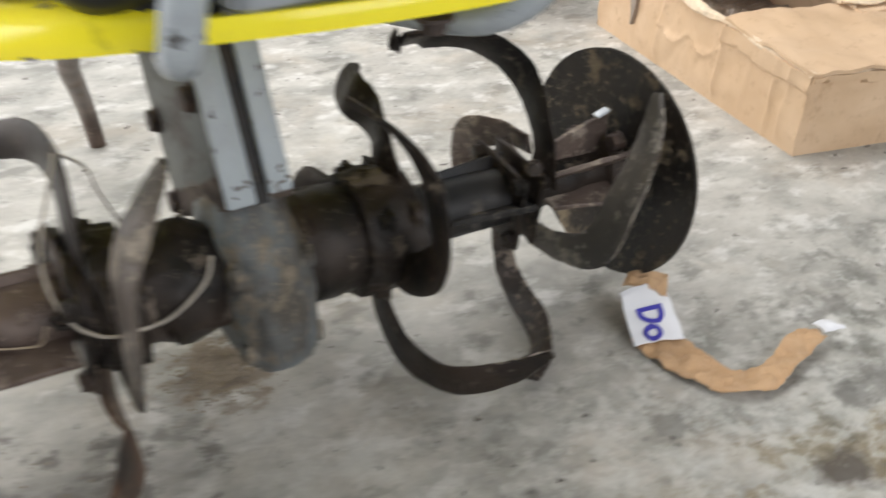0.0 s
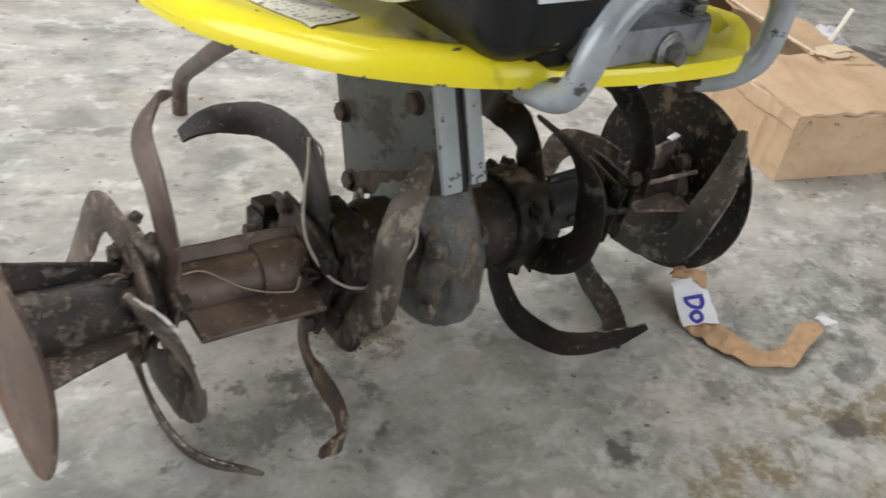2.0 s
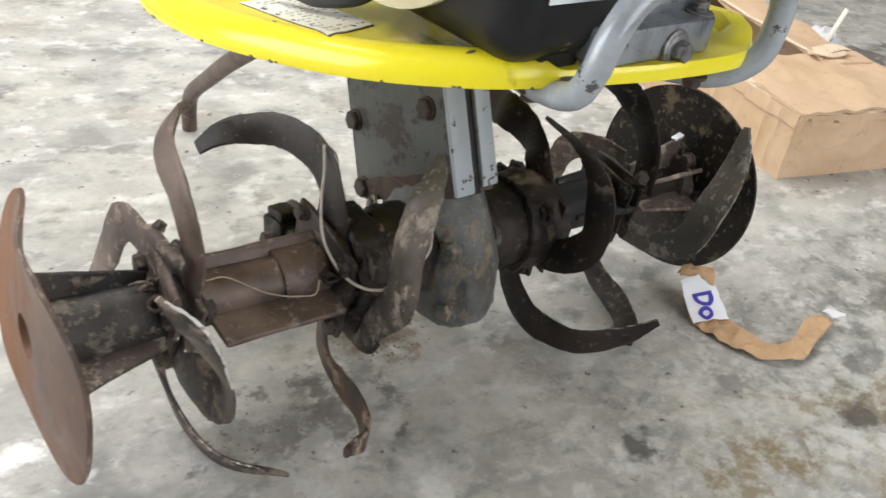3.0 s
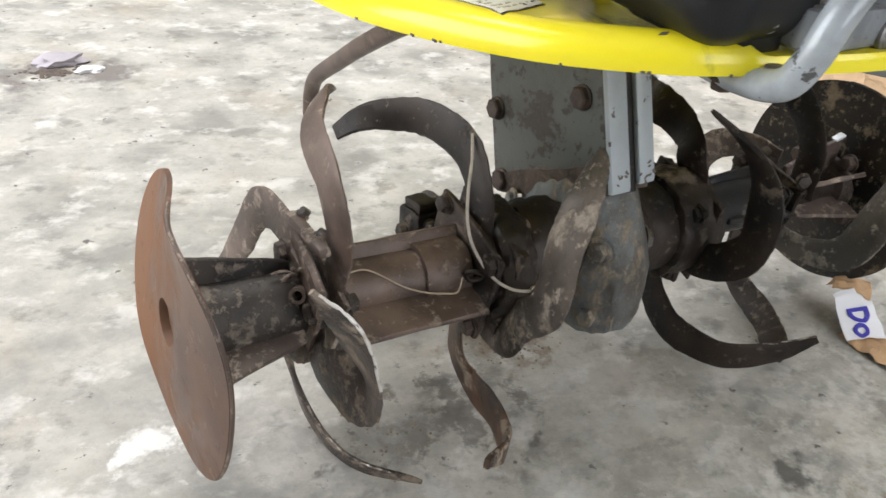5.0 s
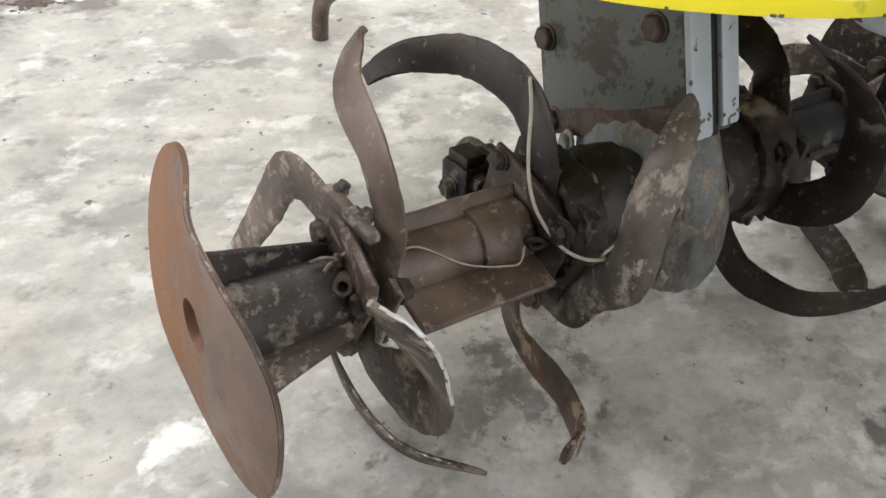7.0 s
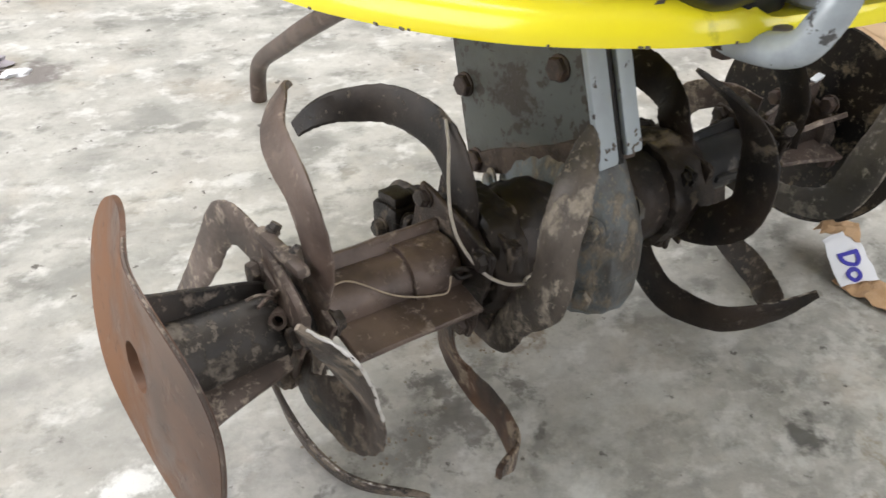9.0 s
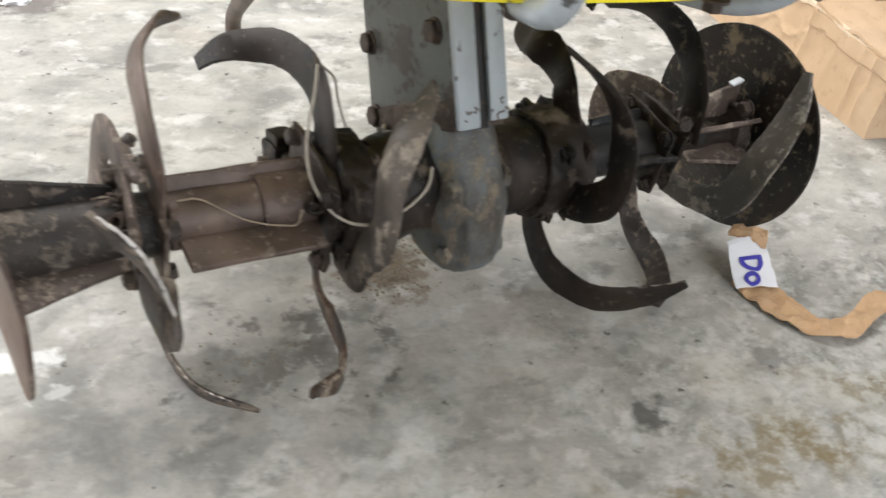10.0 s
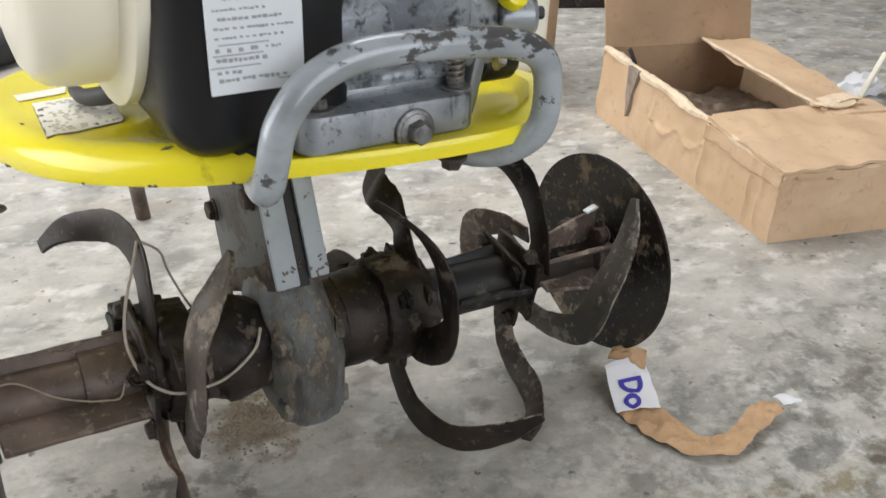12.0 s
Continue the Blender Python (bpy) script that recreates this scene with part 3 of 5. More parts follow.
def hex_bolt(at, axis, across=0.016, head=0.008, washer=0.011):
    """A bolt head on a washer, with a slightly domed top."""
    q = Vector(axis).to_track_quat("Z", "Y").to_matrix()
    bm = turned([(-0.001, washer), (0.0015, washer), (0.002, washer * 0.95)], at, axis, 18)
    r = across / 2 / math.cos(math.pi / 6)
    b2 = bmesh.new()
    rings = []
    for d, f in ((0.001, 1.0), (head * 0.8, 1.0), (head, 0.85), (head * 1.02, 0.6)):
        rings.append([Vector(at) + q @ Vector((r * f * math.cos(k * math.tau / 6 + 0.3), r * f * math.sin(k * math.tau / 6 + 0.3), d)) for k in range(6)])
    skin(b2, rings)
    return merge(bm, b2)


# ---- the workshop ----
def floor_sheet():
    bm = bmesh.new()
    bmesh.ops.create_grid(bm, x_segments=60, y_segments=60, size=1)
    for v in bm.verts:
        v.co = Vector((v.co.x * 4.5 + 1.2, v.co.y * 4.5 + 1.4, 0.0))
    return bm


tagged(part("floor", floor_sheet(), CONCRETE), "worn grey concrete workshop floor with oil stains", "floor", kind="structure")


def wall_with_opening(name, a, b, lo, hi, height, top, label):
    """A wall from a to b, 0.2 m thick, with an opening from lo to hi along it, up to top."""
    a, b = Vector(a), Vector(b)
    d = (b - a).normalized()
    m = Matrix((d, Vector((-d.y, d.x, 0)), Vector((0, 0, 1)))).transposed()
    size = (b - a).length
    pieces = []
    for s0, s1, z0, z1 in ((0, lo, 0, height), (hi, size, 0, height), (lo, hi, top, height)):
        if s1 - s0 > 0.01:
            pieces.append(box((s1 - s0, 0.2, z1 - z0), a + m @ Vector(((s0 + s1) / 2, 0, (z0 + z1) / 2)), m, 0.0))
    tagged(part(name, merge(*pieces), WALL, smooth=False), label, "wall", kind="structure")


# walls and ceiling stand out of view, added to close the room
wall_with_opening("wall_west", (-3.2, -3.0, 0), (-3.2, 5.8, 0), 3.2, 7.2, 3.0, 2.7, "grey rendered wall with an open shutter door")
# opening added where the front fill lamp hangs
wall_with_opening("wall_south", (5.6, -3.1, 0), (-3.1, -3.1, 0), 2.9, 6.3, 3.0, 2.6, "unseen grey rendered wall with an opening added for fill light")
wall_with_opening("wall_north", (-3.1, 5.9, 0), (5.6, 5.9, 0), 0.0, 0.0, 3.0, 3.0, "plain grey rendered workshop wall")
wall_with_opening("wall_east", (5.7, -3.2, 0), (5.7, 6.0, 0), 0.0, 0.0, 3.0, 3.0, "plain grey rendered workshop wall")
tagged(part("ceiling", box((9.4, 9.6, 0.1), (1.25, 1.4, 3.06), None, 0.0), CEIL, smooth=False), "plain pale workshop ceiling", "ceiling", kind="structure")


# ---- the tiller ----
tiller = thing("mini_tiller", (0.21, 0.65, 0.0), "yellow and grey petrol mini tiller with rusty tines standing on concrete", "tiller")


def axle(x):
    return Vector((x, 0.65, 0.186 - 0.042 * x))


AXIS = (axle(1) - axle(0)).normalized()
UP = Vector((0, 0.391, 0.921))
FRONT = Vector((0, -0.921, 0.391))
CASE_FOOT = Vector((0, 0.65, 0.1824))


def case_point(u, v, x):
    """A place on the leaning gear case: u up it from the shaft, v to its front."""
    return Vector((x, 0, 0)) + CASE_FOOT + UP * u + FRONT * v


CASE = Matrix.Translation(CASE_FOOT) @ Matrix((UP, FRONT, Vector((1, 0, 0)))).transposed().to_4x4()

# upper case of folded plate, with its bolts
plate = [(0.285, -0.105), (0.262, 0.076), (0.06, 0.076), (0.052, 0.03), (0.046, -0.06), (0.042, -0.09), (0.042, -0.116), (0.06, -0.123), (0.18, -0.113)]
case = part("gear_case", slab(plate, 0.188, 0.243, CASE, 0.004), CASE_GREY, tiller, "grey painted case plate with chipped rusty edges")
for u, v in ((0.138, -0.104), (0.152, 0.044), (0.055, -0.106), (0.225, -0.085), (0.225, 0.05)):
    for x, d in ((0.1875, -1), (0.2435, 1)):
        part("bolt", hex_bolt(case_point(u, v, x), (d, 0, 0), 0.021, 0.009, 0.0135), RUST_BOLT, case)
for x, half in ((0.1965, 0.0125), (0.2320, 0.0105)):
    lift = 0.057 if x < 0.21 else 0.062
    bar = [(0.262, -0.0035), (0.262, 0.0035), (0.004 + lift, 0.0035), (lift, 0.002), (lift, -0.0035)]
    m = CASE @ Matrix.Translation((0, 0.0805, 0))
    part("strap_bar", slab(bar, x - half, x + half, m, 0.0015), BAR_GREY, case, "pale grey flat bar with chipped lower end")

rng = random.Random(17)
for k in range(12):
    u = 0.064 + 0.024 * rng.random() ** 1.6
    x = rng.choice((0.1965, 0.2320)) + rng.uniform(-0.0095, 0.0095)
    q = CASE.to_3x3() @ Matrix.Rotation(rng.uniform(0, 3), 3, "Y")
    part("chip_or_notch", roughen(box((rng.uniform(0.002, 0.006), 0.0006, rng.uniform(0.0015, 0.004)), case_point(u, 0.0842, x), q, 0), 0.0006, 0, 400.0), CHIP, case)
# black strip in place of the deep shade in the gap
gap_outline = [(0.262, -0.0015), (0.262, 0.0015), (0.055, 0.0015), (0.055, -0.0015)]
part("gap_shade", slab(gap_outline, 0.2095, 0.2210, CASE @ Matrix.Translation((0, 0.0772, 0)), 0.0004), BLACK_STEEL, case, "black strip painted as the shaded gap between the bars")
skirt = [(0.062, -0.1235), (0.070, -0.06), (0.074, -0.01), (0.080, 0.03), (0.090, 0.0765), (0.055, 0.072), (0.046, 0.0), (0.040, -0.09), (0.040, -0.117), (0.050, -0.124)]
part("case_flange", roughen(slab(skirt, 0.1855, 0.2455, CASE, 0.003), 0.002, 3, 70.0), RUST_BROWN, case, "rust-brown flange at the foot of the case")

# lower chain housing, narrowing to a blunt nose
def housing():
    bm = bmesh.new()
    rings = []
    for u, half_x, back, front in ((0.075, 0.025, -0.084, 0.072), (0.055, 0.033, -0.087, 0.077), (0.03, 0.039, -0.088, 0.080), (0.0, 0.043, -0.088, 0.081),
                                   (-0.03, 0.043, -0.086, 0.080), (-0.055, 0.040, -0.078, 0.076), (-0.08, 0.035, -0.062, 0.068),
                                   (-0.098, 0.027, -0.040, 0.055), (-0.108, 0.015, -0.016, 0.034)):
        ring = []
        for k in range(56):
            a = k * math.tau / 56
            c, s = math.cos(a), math.sin(a)
            sx = math.copysign(abs(c) ** 0.85, c)
            sv = math.copysign(abs(s) ** 0.8, s)
            p = CASE @ Vector((u, (front + back) / 2 + (front - back) / 2 * sv, 0.215 + half_x * sx))
            ring.append(p + noise.noise_vector(p * 38) * 0.0045 + noise.noise_vector(p * 95) * 0.0025)
        rings.append(ring)
    skin(bm, rings)
    bmesh.ops.subdivide_edges(bm, edges=[e for e in bm.edges if abs(e.verts[0].index - e.verts[1].index) > 30], cuts=2)
    for v in bm.verts:
        v.co += noise.noise_vector(v.co * 70) * 0.0012
    return bm


def packed(x0, x1, radius, seed):
    """Soil packed round the shaft beside the housing."""
    prof = [(0, radius * 0.6)] + [((x1 - x0) * k / 8, radius * (0.86 + 0.14 * math.sin(k / 8 * math.pi))) for k in range(9)] + [(x1 - x0, radius * 0.6)]
    bm = turned(prof, axle(x0), AXIS, 40)
    for v in bm.verts:
        v.co += noise.noise_vector(v.co * 42 + Vector((seed, 0, 0))) * 0.007 + noise.noise_vector(v.co * 110) * 0.003
    return bm


house = part("chain_housing", housing(), CASE_EARTH, tiller, "grey chain housing caked with dry earth")
part("packed_soil", packed(0.112, 0.182, 0.056, 3), BLACK_STEEL, house, "dark soil packed round the shaft")
for u, v in ((-0.079, 0.036), (-0.003, 0.060), (-0.05, -0.062), (0.035, -0.074)):
    part("bolt", hex_bolt(case_point(u, v, 0.184 if v > 0 else 0.178), (-0.9, -0.35 if v > 0 else 0.35, 0), 0.019, 0.008, 0.015), CASE_EARTH, house)
    part("bolt", hex_bolt(case_point(u, v, 0.246 if v > 0 else 0.252), (0.9, -0.35 if v > 0 else 0.35, 0), 0.019, 0.008, 0.015), CASE_EARTH, house)
part("bearing_collar", roughen(turned([(0, 0.05), (0.003, 0.054), (0.020, 0.054), (0.023, 0.05)], axle(0.245), AXIS), 0.002, 2), BLACK_STEEL, house)


# rotor: sleeves, fins, hub flanges
def sleeve(x0, x1, radius, mat, label, name="shaft_tube"):
    size = x1 - x0
    bm = roughen(turned([(0, radius * 0.8), (0, radius * 0.97), (0.002, radius)] + [(size * k / 8, radius) for k in range(1, 8)] + [(size - 0.002, radius), (size, radius * 0.97), (size, radius * 0.8)], axle(x0), AXIS, 32), 0.0010 if mat != BLACK_STEEL else 0.0022, 1)
    return part(name, bm, mat, tiller, label)


def fin(parent, x0, x1, angle, r0a, r1a, r0b, r1b, mat, thick=0.006, name="fin"):
    """A plate along the shaft, standing out at an angle: from radius r0 to r1 at each end."""
    a = radians(angle)
    out = Vector((0, -math.cos(a), math.sin(a)))
    side = AXIS.cross(out).normalized() * (thick / 2)
    bm = bmesh.new()
    ring = []
    for s in (-1, 1):
        ring.append([axle(x) + out * r + side * s for x, r in ((x0, r0a), (x1, r0b), (x1, r1b), (x0, r1a))])
    skin(bm, ring)
    bmesh.ops.bevel(bm, geom=bm.edges[:], offset=0.0012, segments=1, affect="EDGES")
    return part(name, roughen(bm, 0.0013, 5), mat, parent)


left_tube = sleeve(-0.09, 0.055, 0.028, BROWN_STEEL, "rusty brown shaft tube")
for ang, far, high in ((-10, 0.046, 0.066), (112, 0.05, 0.043)):
    fin(left_tube, -0.085, far, ang, 0.024, high, 0.024, high, BROWN_STEEL)
cuff = part("cuff", turned([(0, 0.028), (0, 0.033), (0.05, 0.033), (0.05, 0.028)], axle(-0.005), AXIS), BROWN_STEEL, left_tube)
part("lynch_pin", tube([axle(0.035) + Vector((0, -0.033, 0.016)), axle(0.036) + Vector((0.004, -0.042, 0.022)), axle(0.04) + Vector((0.012, -0.04, 0.012)),
                        axle(0.036) + Vector((0.004, -0.036, 0.008)), axle(0.035) + Vector((0, -0.033, 0.016))], 0.0025), BLACK_STEEL, left_tube)
inner_left = sleeve(0.055, 0.170, 0.049, HUB_BROWN, "black hub sleeve caked with soil", "hub_sleeve")
inner_right = sleeve(0.262, 0.375, 0.055, BLACK_STEEL, "black hub sleeve caked with soil", "hub_sleeve")
right_tube = sleeve(0.370, 0.520, 0.0325, BLUE_BLACK, "dark shaft tube with welded fins")
for ang, near, far in ((4, 0.036, 0.052), (112, 0.040, 0.046)):
    fin(right_tube, 0.42, 0.518, ang, 0.024, near, 0.024, far, BLUE_BLACK, 0.008)
end_left = part("shaft_tube", turned([(0, 0.026), (0.002, 0.036), (0.06, 0.034), (0.128, 0.030), (0.13, 0.024)], axle(-0.230), AXIS, 32), DUSTY_TUBE, tiller, "dark end tube with tapered gussets")
for ang, far in ((-20, 0.068), (104, 0.062), (226, 0.06)):
    fin(end_left, -0.225, -0.13, ang, 0.02, far, 0.02, 0.042, PALE_EARTH if ang < 0 else TINE_STEEL)
end_right = sleeve(0.54, 0.660, 0.026, BLACK_STEEL, "dark end tube with tapered gussets")
for ang, far in ((-14, 0.066), (40, 0.066), (90, 0.074), (226, 0.066)):
    fin(end_right, 0.55, 0.655, ang, 0.02, 0.042, 0.02, far, TINE_STEEL if ang > 100 else PALE_EARTH)
part("paint_spot", roughen(box((0.020, 0.009, 0.004), (0.646, 0.650, 0.2315), Matrix.Rotation(-0.25, 3, "Y"), 0.001), 0.0018, 2, 160.0), LABEL, end_right, "spot of white paint on the gusset")


def hub(x, size, angle, mat, plates=(-0.012, 0.012), holes=4):
    """A pair of square flanges on the shaft with bolts at the corners."""
    first = None
    for dx in plates:
        q = Matrix.Rotation(radians(angle), 3, "X")
        bm = roughen(box((0.006, size, size), axle(x + dx), q, 0.0025), 0.0022, 6, 70.0)
        ob = part("hub_flange", bm, mat, tiller if first is None else first)
        first = first or ob
    for k in range(holes):
        a = radians(angle + 45 + k * 360 / holes)
        o = Vector((0, math.cos(a), math.sin(a))) * size * 0.56
        for dx, d in ((plates[0] - 0.003, -1), (plates[-1] + 0.003, 1)):
            part("bolt", roughen(hex_bolt(axle(x + dx) + o, (d, 0, 0), 0.016, 0.009, 0.011), 0.0014, 0, 140.0), EARTHY_STEEL if x < 0 else mat, first)
    return first


for x0, x1 in ((0.068, 0.104), (0.310, 0.376)):
    size = x1 - x0
    part("hub_drum", roughen(turned([(0, 0.03), (0, 0.056), (0.003, 0.062), (size * 0.4, 0.065), (size - 0.003, 0.063), (size, 0.058), (size, 0.03)], axle(x0), AXIS, 26), 0.0035, 3, 60.0), BLACK_STEEL, tiller, "black hub drum caked with soil")
hub(-0.112, 0.085, 20, PALE_EARTH)
hub(0.066, 0.112, 12, HUB_BROWN)
hub(0.350, 0.108, 8, BLACK_STEEL)
hub(0.515, 0.092, 8, BLACK_STEEL)
for x, way, low in ((0.072, -1, 0.0), (0.335, 1, -0.018)):
    clamp = part("clamp_block", roughen(box((0.058, 0.040, 0.044), (x, 0.738, 0.176 + low), Matrix.Rotation(radians(-8), 3, "X"), 0.004), 0.0025, 4), BLACK_STEEL, tiller, "black clamp block caked with soil")
    if way < 0:
        part("clamp_tab", roughen(box((0.024, 0.030, 0.012), (x - 0.014, 0.740, 0.203), Matrix.Rotation(radians(-8), 3, "X"), 0.003), 0.0015, 2), BLACK_STEEL, clamp)
        part("bolt", roughen(hex_bolt((x - 0.014, 0.717, 0.186), (-0.2, -1, 0.25), 0.016, 0.010, 0.010), 0.0009, 0, 140.0), EARTHY_STEEL, clamp)
    part("bolt", roughen(hex_bolt((x + 0.029 * way, 0.740, 0.172 + low), (way, 0, 0), 0.016, 0.010, 0.011), 0.0009, 0, 140.0), BLACK_STEEL, clamp)

# bolted bars on the outer hub
splice = part("splice_bar", roughen(box((0.012, 0.075, 0.010), (-0.1165, 0.650, 0.262), Matrix.Rotation(radians(-4), 3, "X"), 0.003), 0.0012), PALE_EARTH, tiller, "earth-stained flat bar bolted to the hub")
for y in (0.638, 0.675):
    part("bolt", hex_bolt((-0.110, y, 0.264), (0.6, 0, 0.8), 0.010, 0.007, 0.0065), EARTHY_STEEL, splice)

# the tines, from root to tip: x, y, z, width, twist
TINES = {
    "A": (BROWN_STEEL, [(-0.098, 0.641, 0.194, 0.033, -6), (-0.102, 0.617, 0.265, 0.039, 5), (-0.102, 0.643, 0.313, 0.044, 4), (-0.091, 0.701, 0.331, 0.039, 19), (-0.064, 0.743, 0.341, 0.024, 39), (-0.029, 0.789, 0.325, 0.006, 60)]),
    "B": (PALE_EARTH, [(-0.130, 0.590, 0.231, 0.033, 1), (-0.120, 0.658, 0.238, 0.035, 2), (-0.116, 0.719, 0.240, 0.039, 3), (-0.117, 0.760, 0.223, 0.041, -2), (-0.119, 0.790, 0.177, 0.041, -1), (-0.122, 0.835, 0.110, 0.039, 8), (-0.126, 0.873, 0.056, 0.027, 10)]),
    "C": (EARTHY_STEEL, [(-0.120, 0.616, 0.169, 0.037, -14), (-0.127, 0.588, 0.164, 0.046, 2), (-0.123, 0.549, 0.174, 0.062, -5), (-0.115, 0.527, 0.189, 0.058, -10), (-0.131, 0.521, 0.230, 0.052, 10), (-0.149, 0.515, 0.272, 0.034, 26), (-0.170, 0.528, 0.301, 0.005, 10)]),
    "D": (EARTHY_STEEL, [(-0.105, 0.68, 0.17, 0.034, 30), (-0.103, 0.722, 0.089, 0.034, 30), (-0.099, 0.672, 0.026, 0.028, 10), (-0.084, 0.602, 0.012, 0.020, 20), (-0.045, 0.531, 0.035, 0.004, 40)]),
    "E": (TINE_STEEL, [(0.062, 0.622, 0.140, 0.036, 8), (0.063, 0.640, 0.200, 0.036, 8), (0.069, 0.655, 0.255, 0.037, 9), (0.074, 0.702, 0.289, 0.042, 11), (0.064, 0.767, 0.291, 0.039, 3), (0.025, 0.812, 0.276, 0.029, -5), (-0.000, 0.834, 0.251, 0.017, -6)]),
    "F": (RUSTED_TINE, [(0.071, 0.655, 0.156, 0.040, 45), (0.066, 0.653, 0.073, 0.051, 17), (0.072, 0.619, 0.038, 0.052, 7), (0.052, 0.556, 0.062, 0.046, -2), (0.023, 0.500, 0.082, 0.030, -20), (-0.013, 0.482, 0.094, 0.010, -26)]),
    "G": (MOTTLED, [(0.080, 0.640, 0.112, 0.034, 0), (0.079, 0.598, 0.114, 0.036, 0), (0.078, 0.577, 0.154, 0.039, 2), (0.075, 0.543, 0.203, 0.045, 1), (0.081, 0.544, 0.265, 0.040, 11), (0.100, 0.553, 0.302, 0.034, 32), (0.124, 0.568, 0.327, 0.022, 31), (0.134, 0.575, 0.338, 0.005, 22)]),
    "H": (BLACK_STEEL, [(0.372, 0.635, 0.198, 0.041, 8), (0.361, 0.650, 0.246, 0.040, 7), (0.362, 0.662, 0.268, 0.042, 1), (0.368, 0.691, 0.279, 0.042, 16), (0.365, 0.724, 0.286, 0.044, 29), (0.376, 0.753, 0.281, 0.044, 37), (0.389, 0.780, 0.282, 0.038, 41), (0.397, 0.796, 0.284, 0.016, 41)]),
    "I": (BLACK_STEEL, [(0.346, 0.629, 0.149, 0.039, -2), (0.349, 0.583, 0.153, 0.041, -13), (0.354, 0.542, 0.185, 0.049, -20), (0.349, 0.531, 0.232, 0.053, -12), (0.344, 0.541, 0.280, 0.041, -8), (0.327, 0.566, 0.315, 0.022, -24), (0.294, 0.595, 0.344, 0.004, -44)]),
    "J": (BLACK_STEEL, [(0.360, 0.655, 0.143, 0.033, -2), (0.353, 0.655, 0.090, 0.037, -3), (0.352, 0.605, 0.045, 0.044, -4), (0.365, 0.534, 0.047, 0.044, 17), (0.407, 0.494, 0.065, 0.033, 36), (0.441, 0.468, 0.095, 0.009, 44)]),
    "K": (EARTHY_STEEL, [(0.520, 0.670, 0.120, 0.019, 83), (0.534, 0.658, 0.041, 0.028, 126), (0.525, 0.587, 0.014, 0.037, 151), (0.488, 0.538, 0.019, 0.034, 123), (0.458, 0.511, 0.022, 0.014, 84)]),
    "L": (PALE_EARTH, [(0.554, 0.664, 0.208, 0.036, -26), (0.543, 0.696, 0.212, 0.040, -26), (0.528, 0.736, 0.200, 0.043, -22), (0.532, 0.760, 0.172, 0.035, -29), (0.537, 0.769, 0.140, 0.028, -37), (0.536, 0.771, 0.123, 0.019, -45)]),
    "M": (BLACK_STEEL, [(0.538, 0.612, 0.188, 0.038, 1), (0.524, 0.611, 0.258, 0.037, -0), (0.526, 0.657, 0.305, 0.040, 9), (0.473, 0.677, 0.342, 0.041, 21), (0.402, 0.681, 0.350, 0.032, 38), (0.385, 0.677, 0.346, 0.007, 45)]),
    "N": (GREY_STEEL, [(0.529, 0.620, 0.126, 0.034, 2), (0.534, 0.574, 0.128, 0.035, -0), (0.543, 0.529, 0.149, 0.043, -4), (0.557, 0.515, 0.208, 0.052, -17), (0.577, 0.513, 0.264, 0.041, -13), (0.592, 0.524, 0.312, 0.009, 10)]),
    "O": (EARTHY_STEEL, [(0.078, 0.69, 0.18, 0.034, 20), (0.083, 0.765, 0.178, 0.038, 30), (0.090, 0.802, 0.145, 0.036, 40), (0.095, 0.795, 0.09, 0.03, 40), (0.098, 0.77, 0.05, 0.012, 40)]),
    "P": (BLACK_STEEL, [(0.345, 0.69, 0.18, 0.034, -20), (0.342, 0.765, 0.176, 0.038, -30), (0.338, 0.80, 0.14, 0.036, -40), (0.334, 0.79, 0.085, 0.03, -40), (0.33, 0.76, 0.045, 0.012, -40)]),
}
def worn_edge(parent, rows, side, mat, first=0.0, last=1.0, girth=0.0012):
    """A thin bright line where the edge of a tine is ground by the soil."""
    s = curve_through(rows, 7)
    s = s[int(first * (len(s) - 1)):int(last * (len(s) - 1)) + 1]
    pts = []
    for i, r in enumerate(s):
        t = Vector(s[min(i + 1, len(s) - 1)][:3] - s[max(i - 1, 0)][:3]).normalized()
        w = t.cross(Vector((1, 0, 0))).normalized()
        w = Matrix.Rotation(radians(r[4]), 3, t) @ w
        pts.append(Vector(r[:3]) + w * (side * max(0.001, r[3] / 2 - 0.0006)))
    part("worn_edge", roughen(tube(pts, girth, 2, 6), 0.6 * girth, 0, 130.0), mat, parent, "bright worn cutting edge")


EDGES = {"C": ((-1, 0.62, 0.98),), "N": ((-1, 0.45, 0.95),), "D": ((1, 0.5, 0.95),), "J": ((1, 0.75, 1.0),), "F": ((-1, 0.25, 0.7),)}
FORM = {"B": (0.0075, 9, 0.0), "C": (0.005, 9, 0.0), "G": (0.006, 9, 0.18), "A": (0.0065, 9, 0.0)}
TINE_LABEL = {BLACK_STEEL: "black curved steel tine", TINE_STEEL: "dark worn steel tine", BROWN_STEEL: "rusty brown twisted tine", EARTHY_STEEL: "earth-stained steel tine", PALE_EARTH: "pale earth-caked steel tine", RUSTED_TINE: "steel tine flecked with orange rust", GREY_STEEL: "grey tine blade scoured by soil", MOTTLED: "broad brown mottled steel tine"}
for key, (mat, rows) in TINES.items():
    made = part("tine", blade(rows, *FORM.get(key, (0.006, 9))[:2], fold=FORM.get(key, (0, 0, 0.0))[2]), mat, tiller, TINE_LABEL[mat])
    for side, first, last in EDGES.get(key, ()):
        worn_edge(made, rows, side, GROUND_STEEL if key == "C" else BRIGHT_STEEL, first, last, 0.0014 if key == "C" else 0.0012)


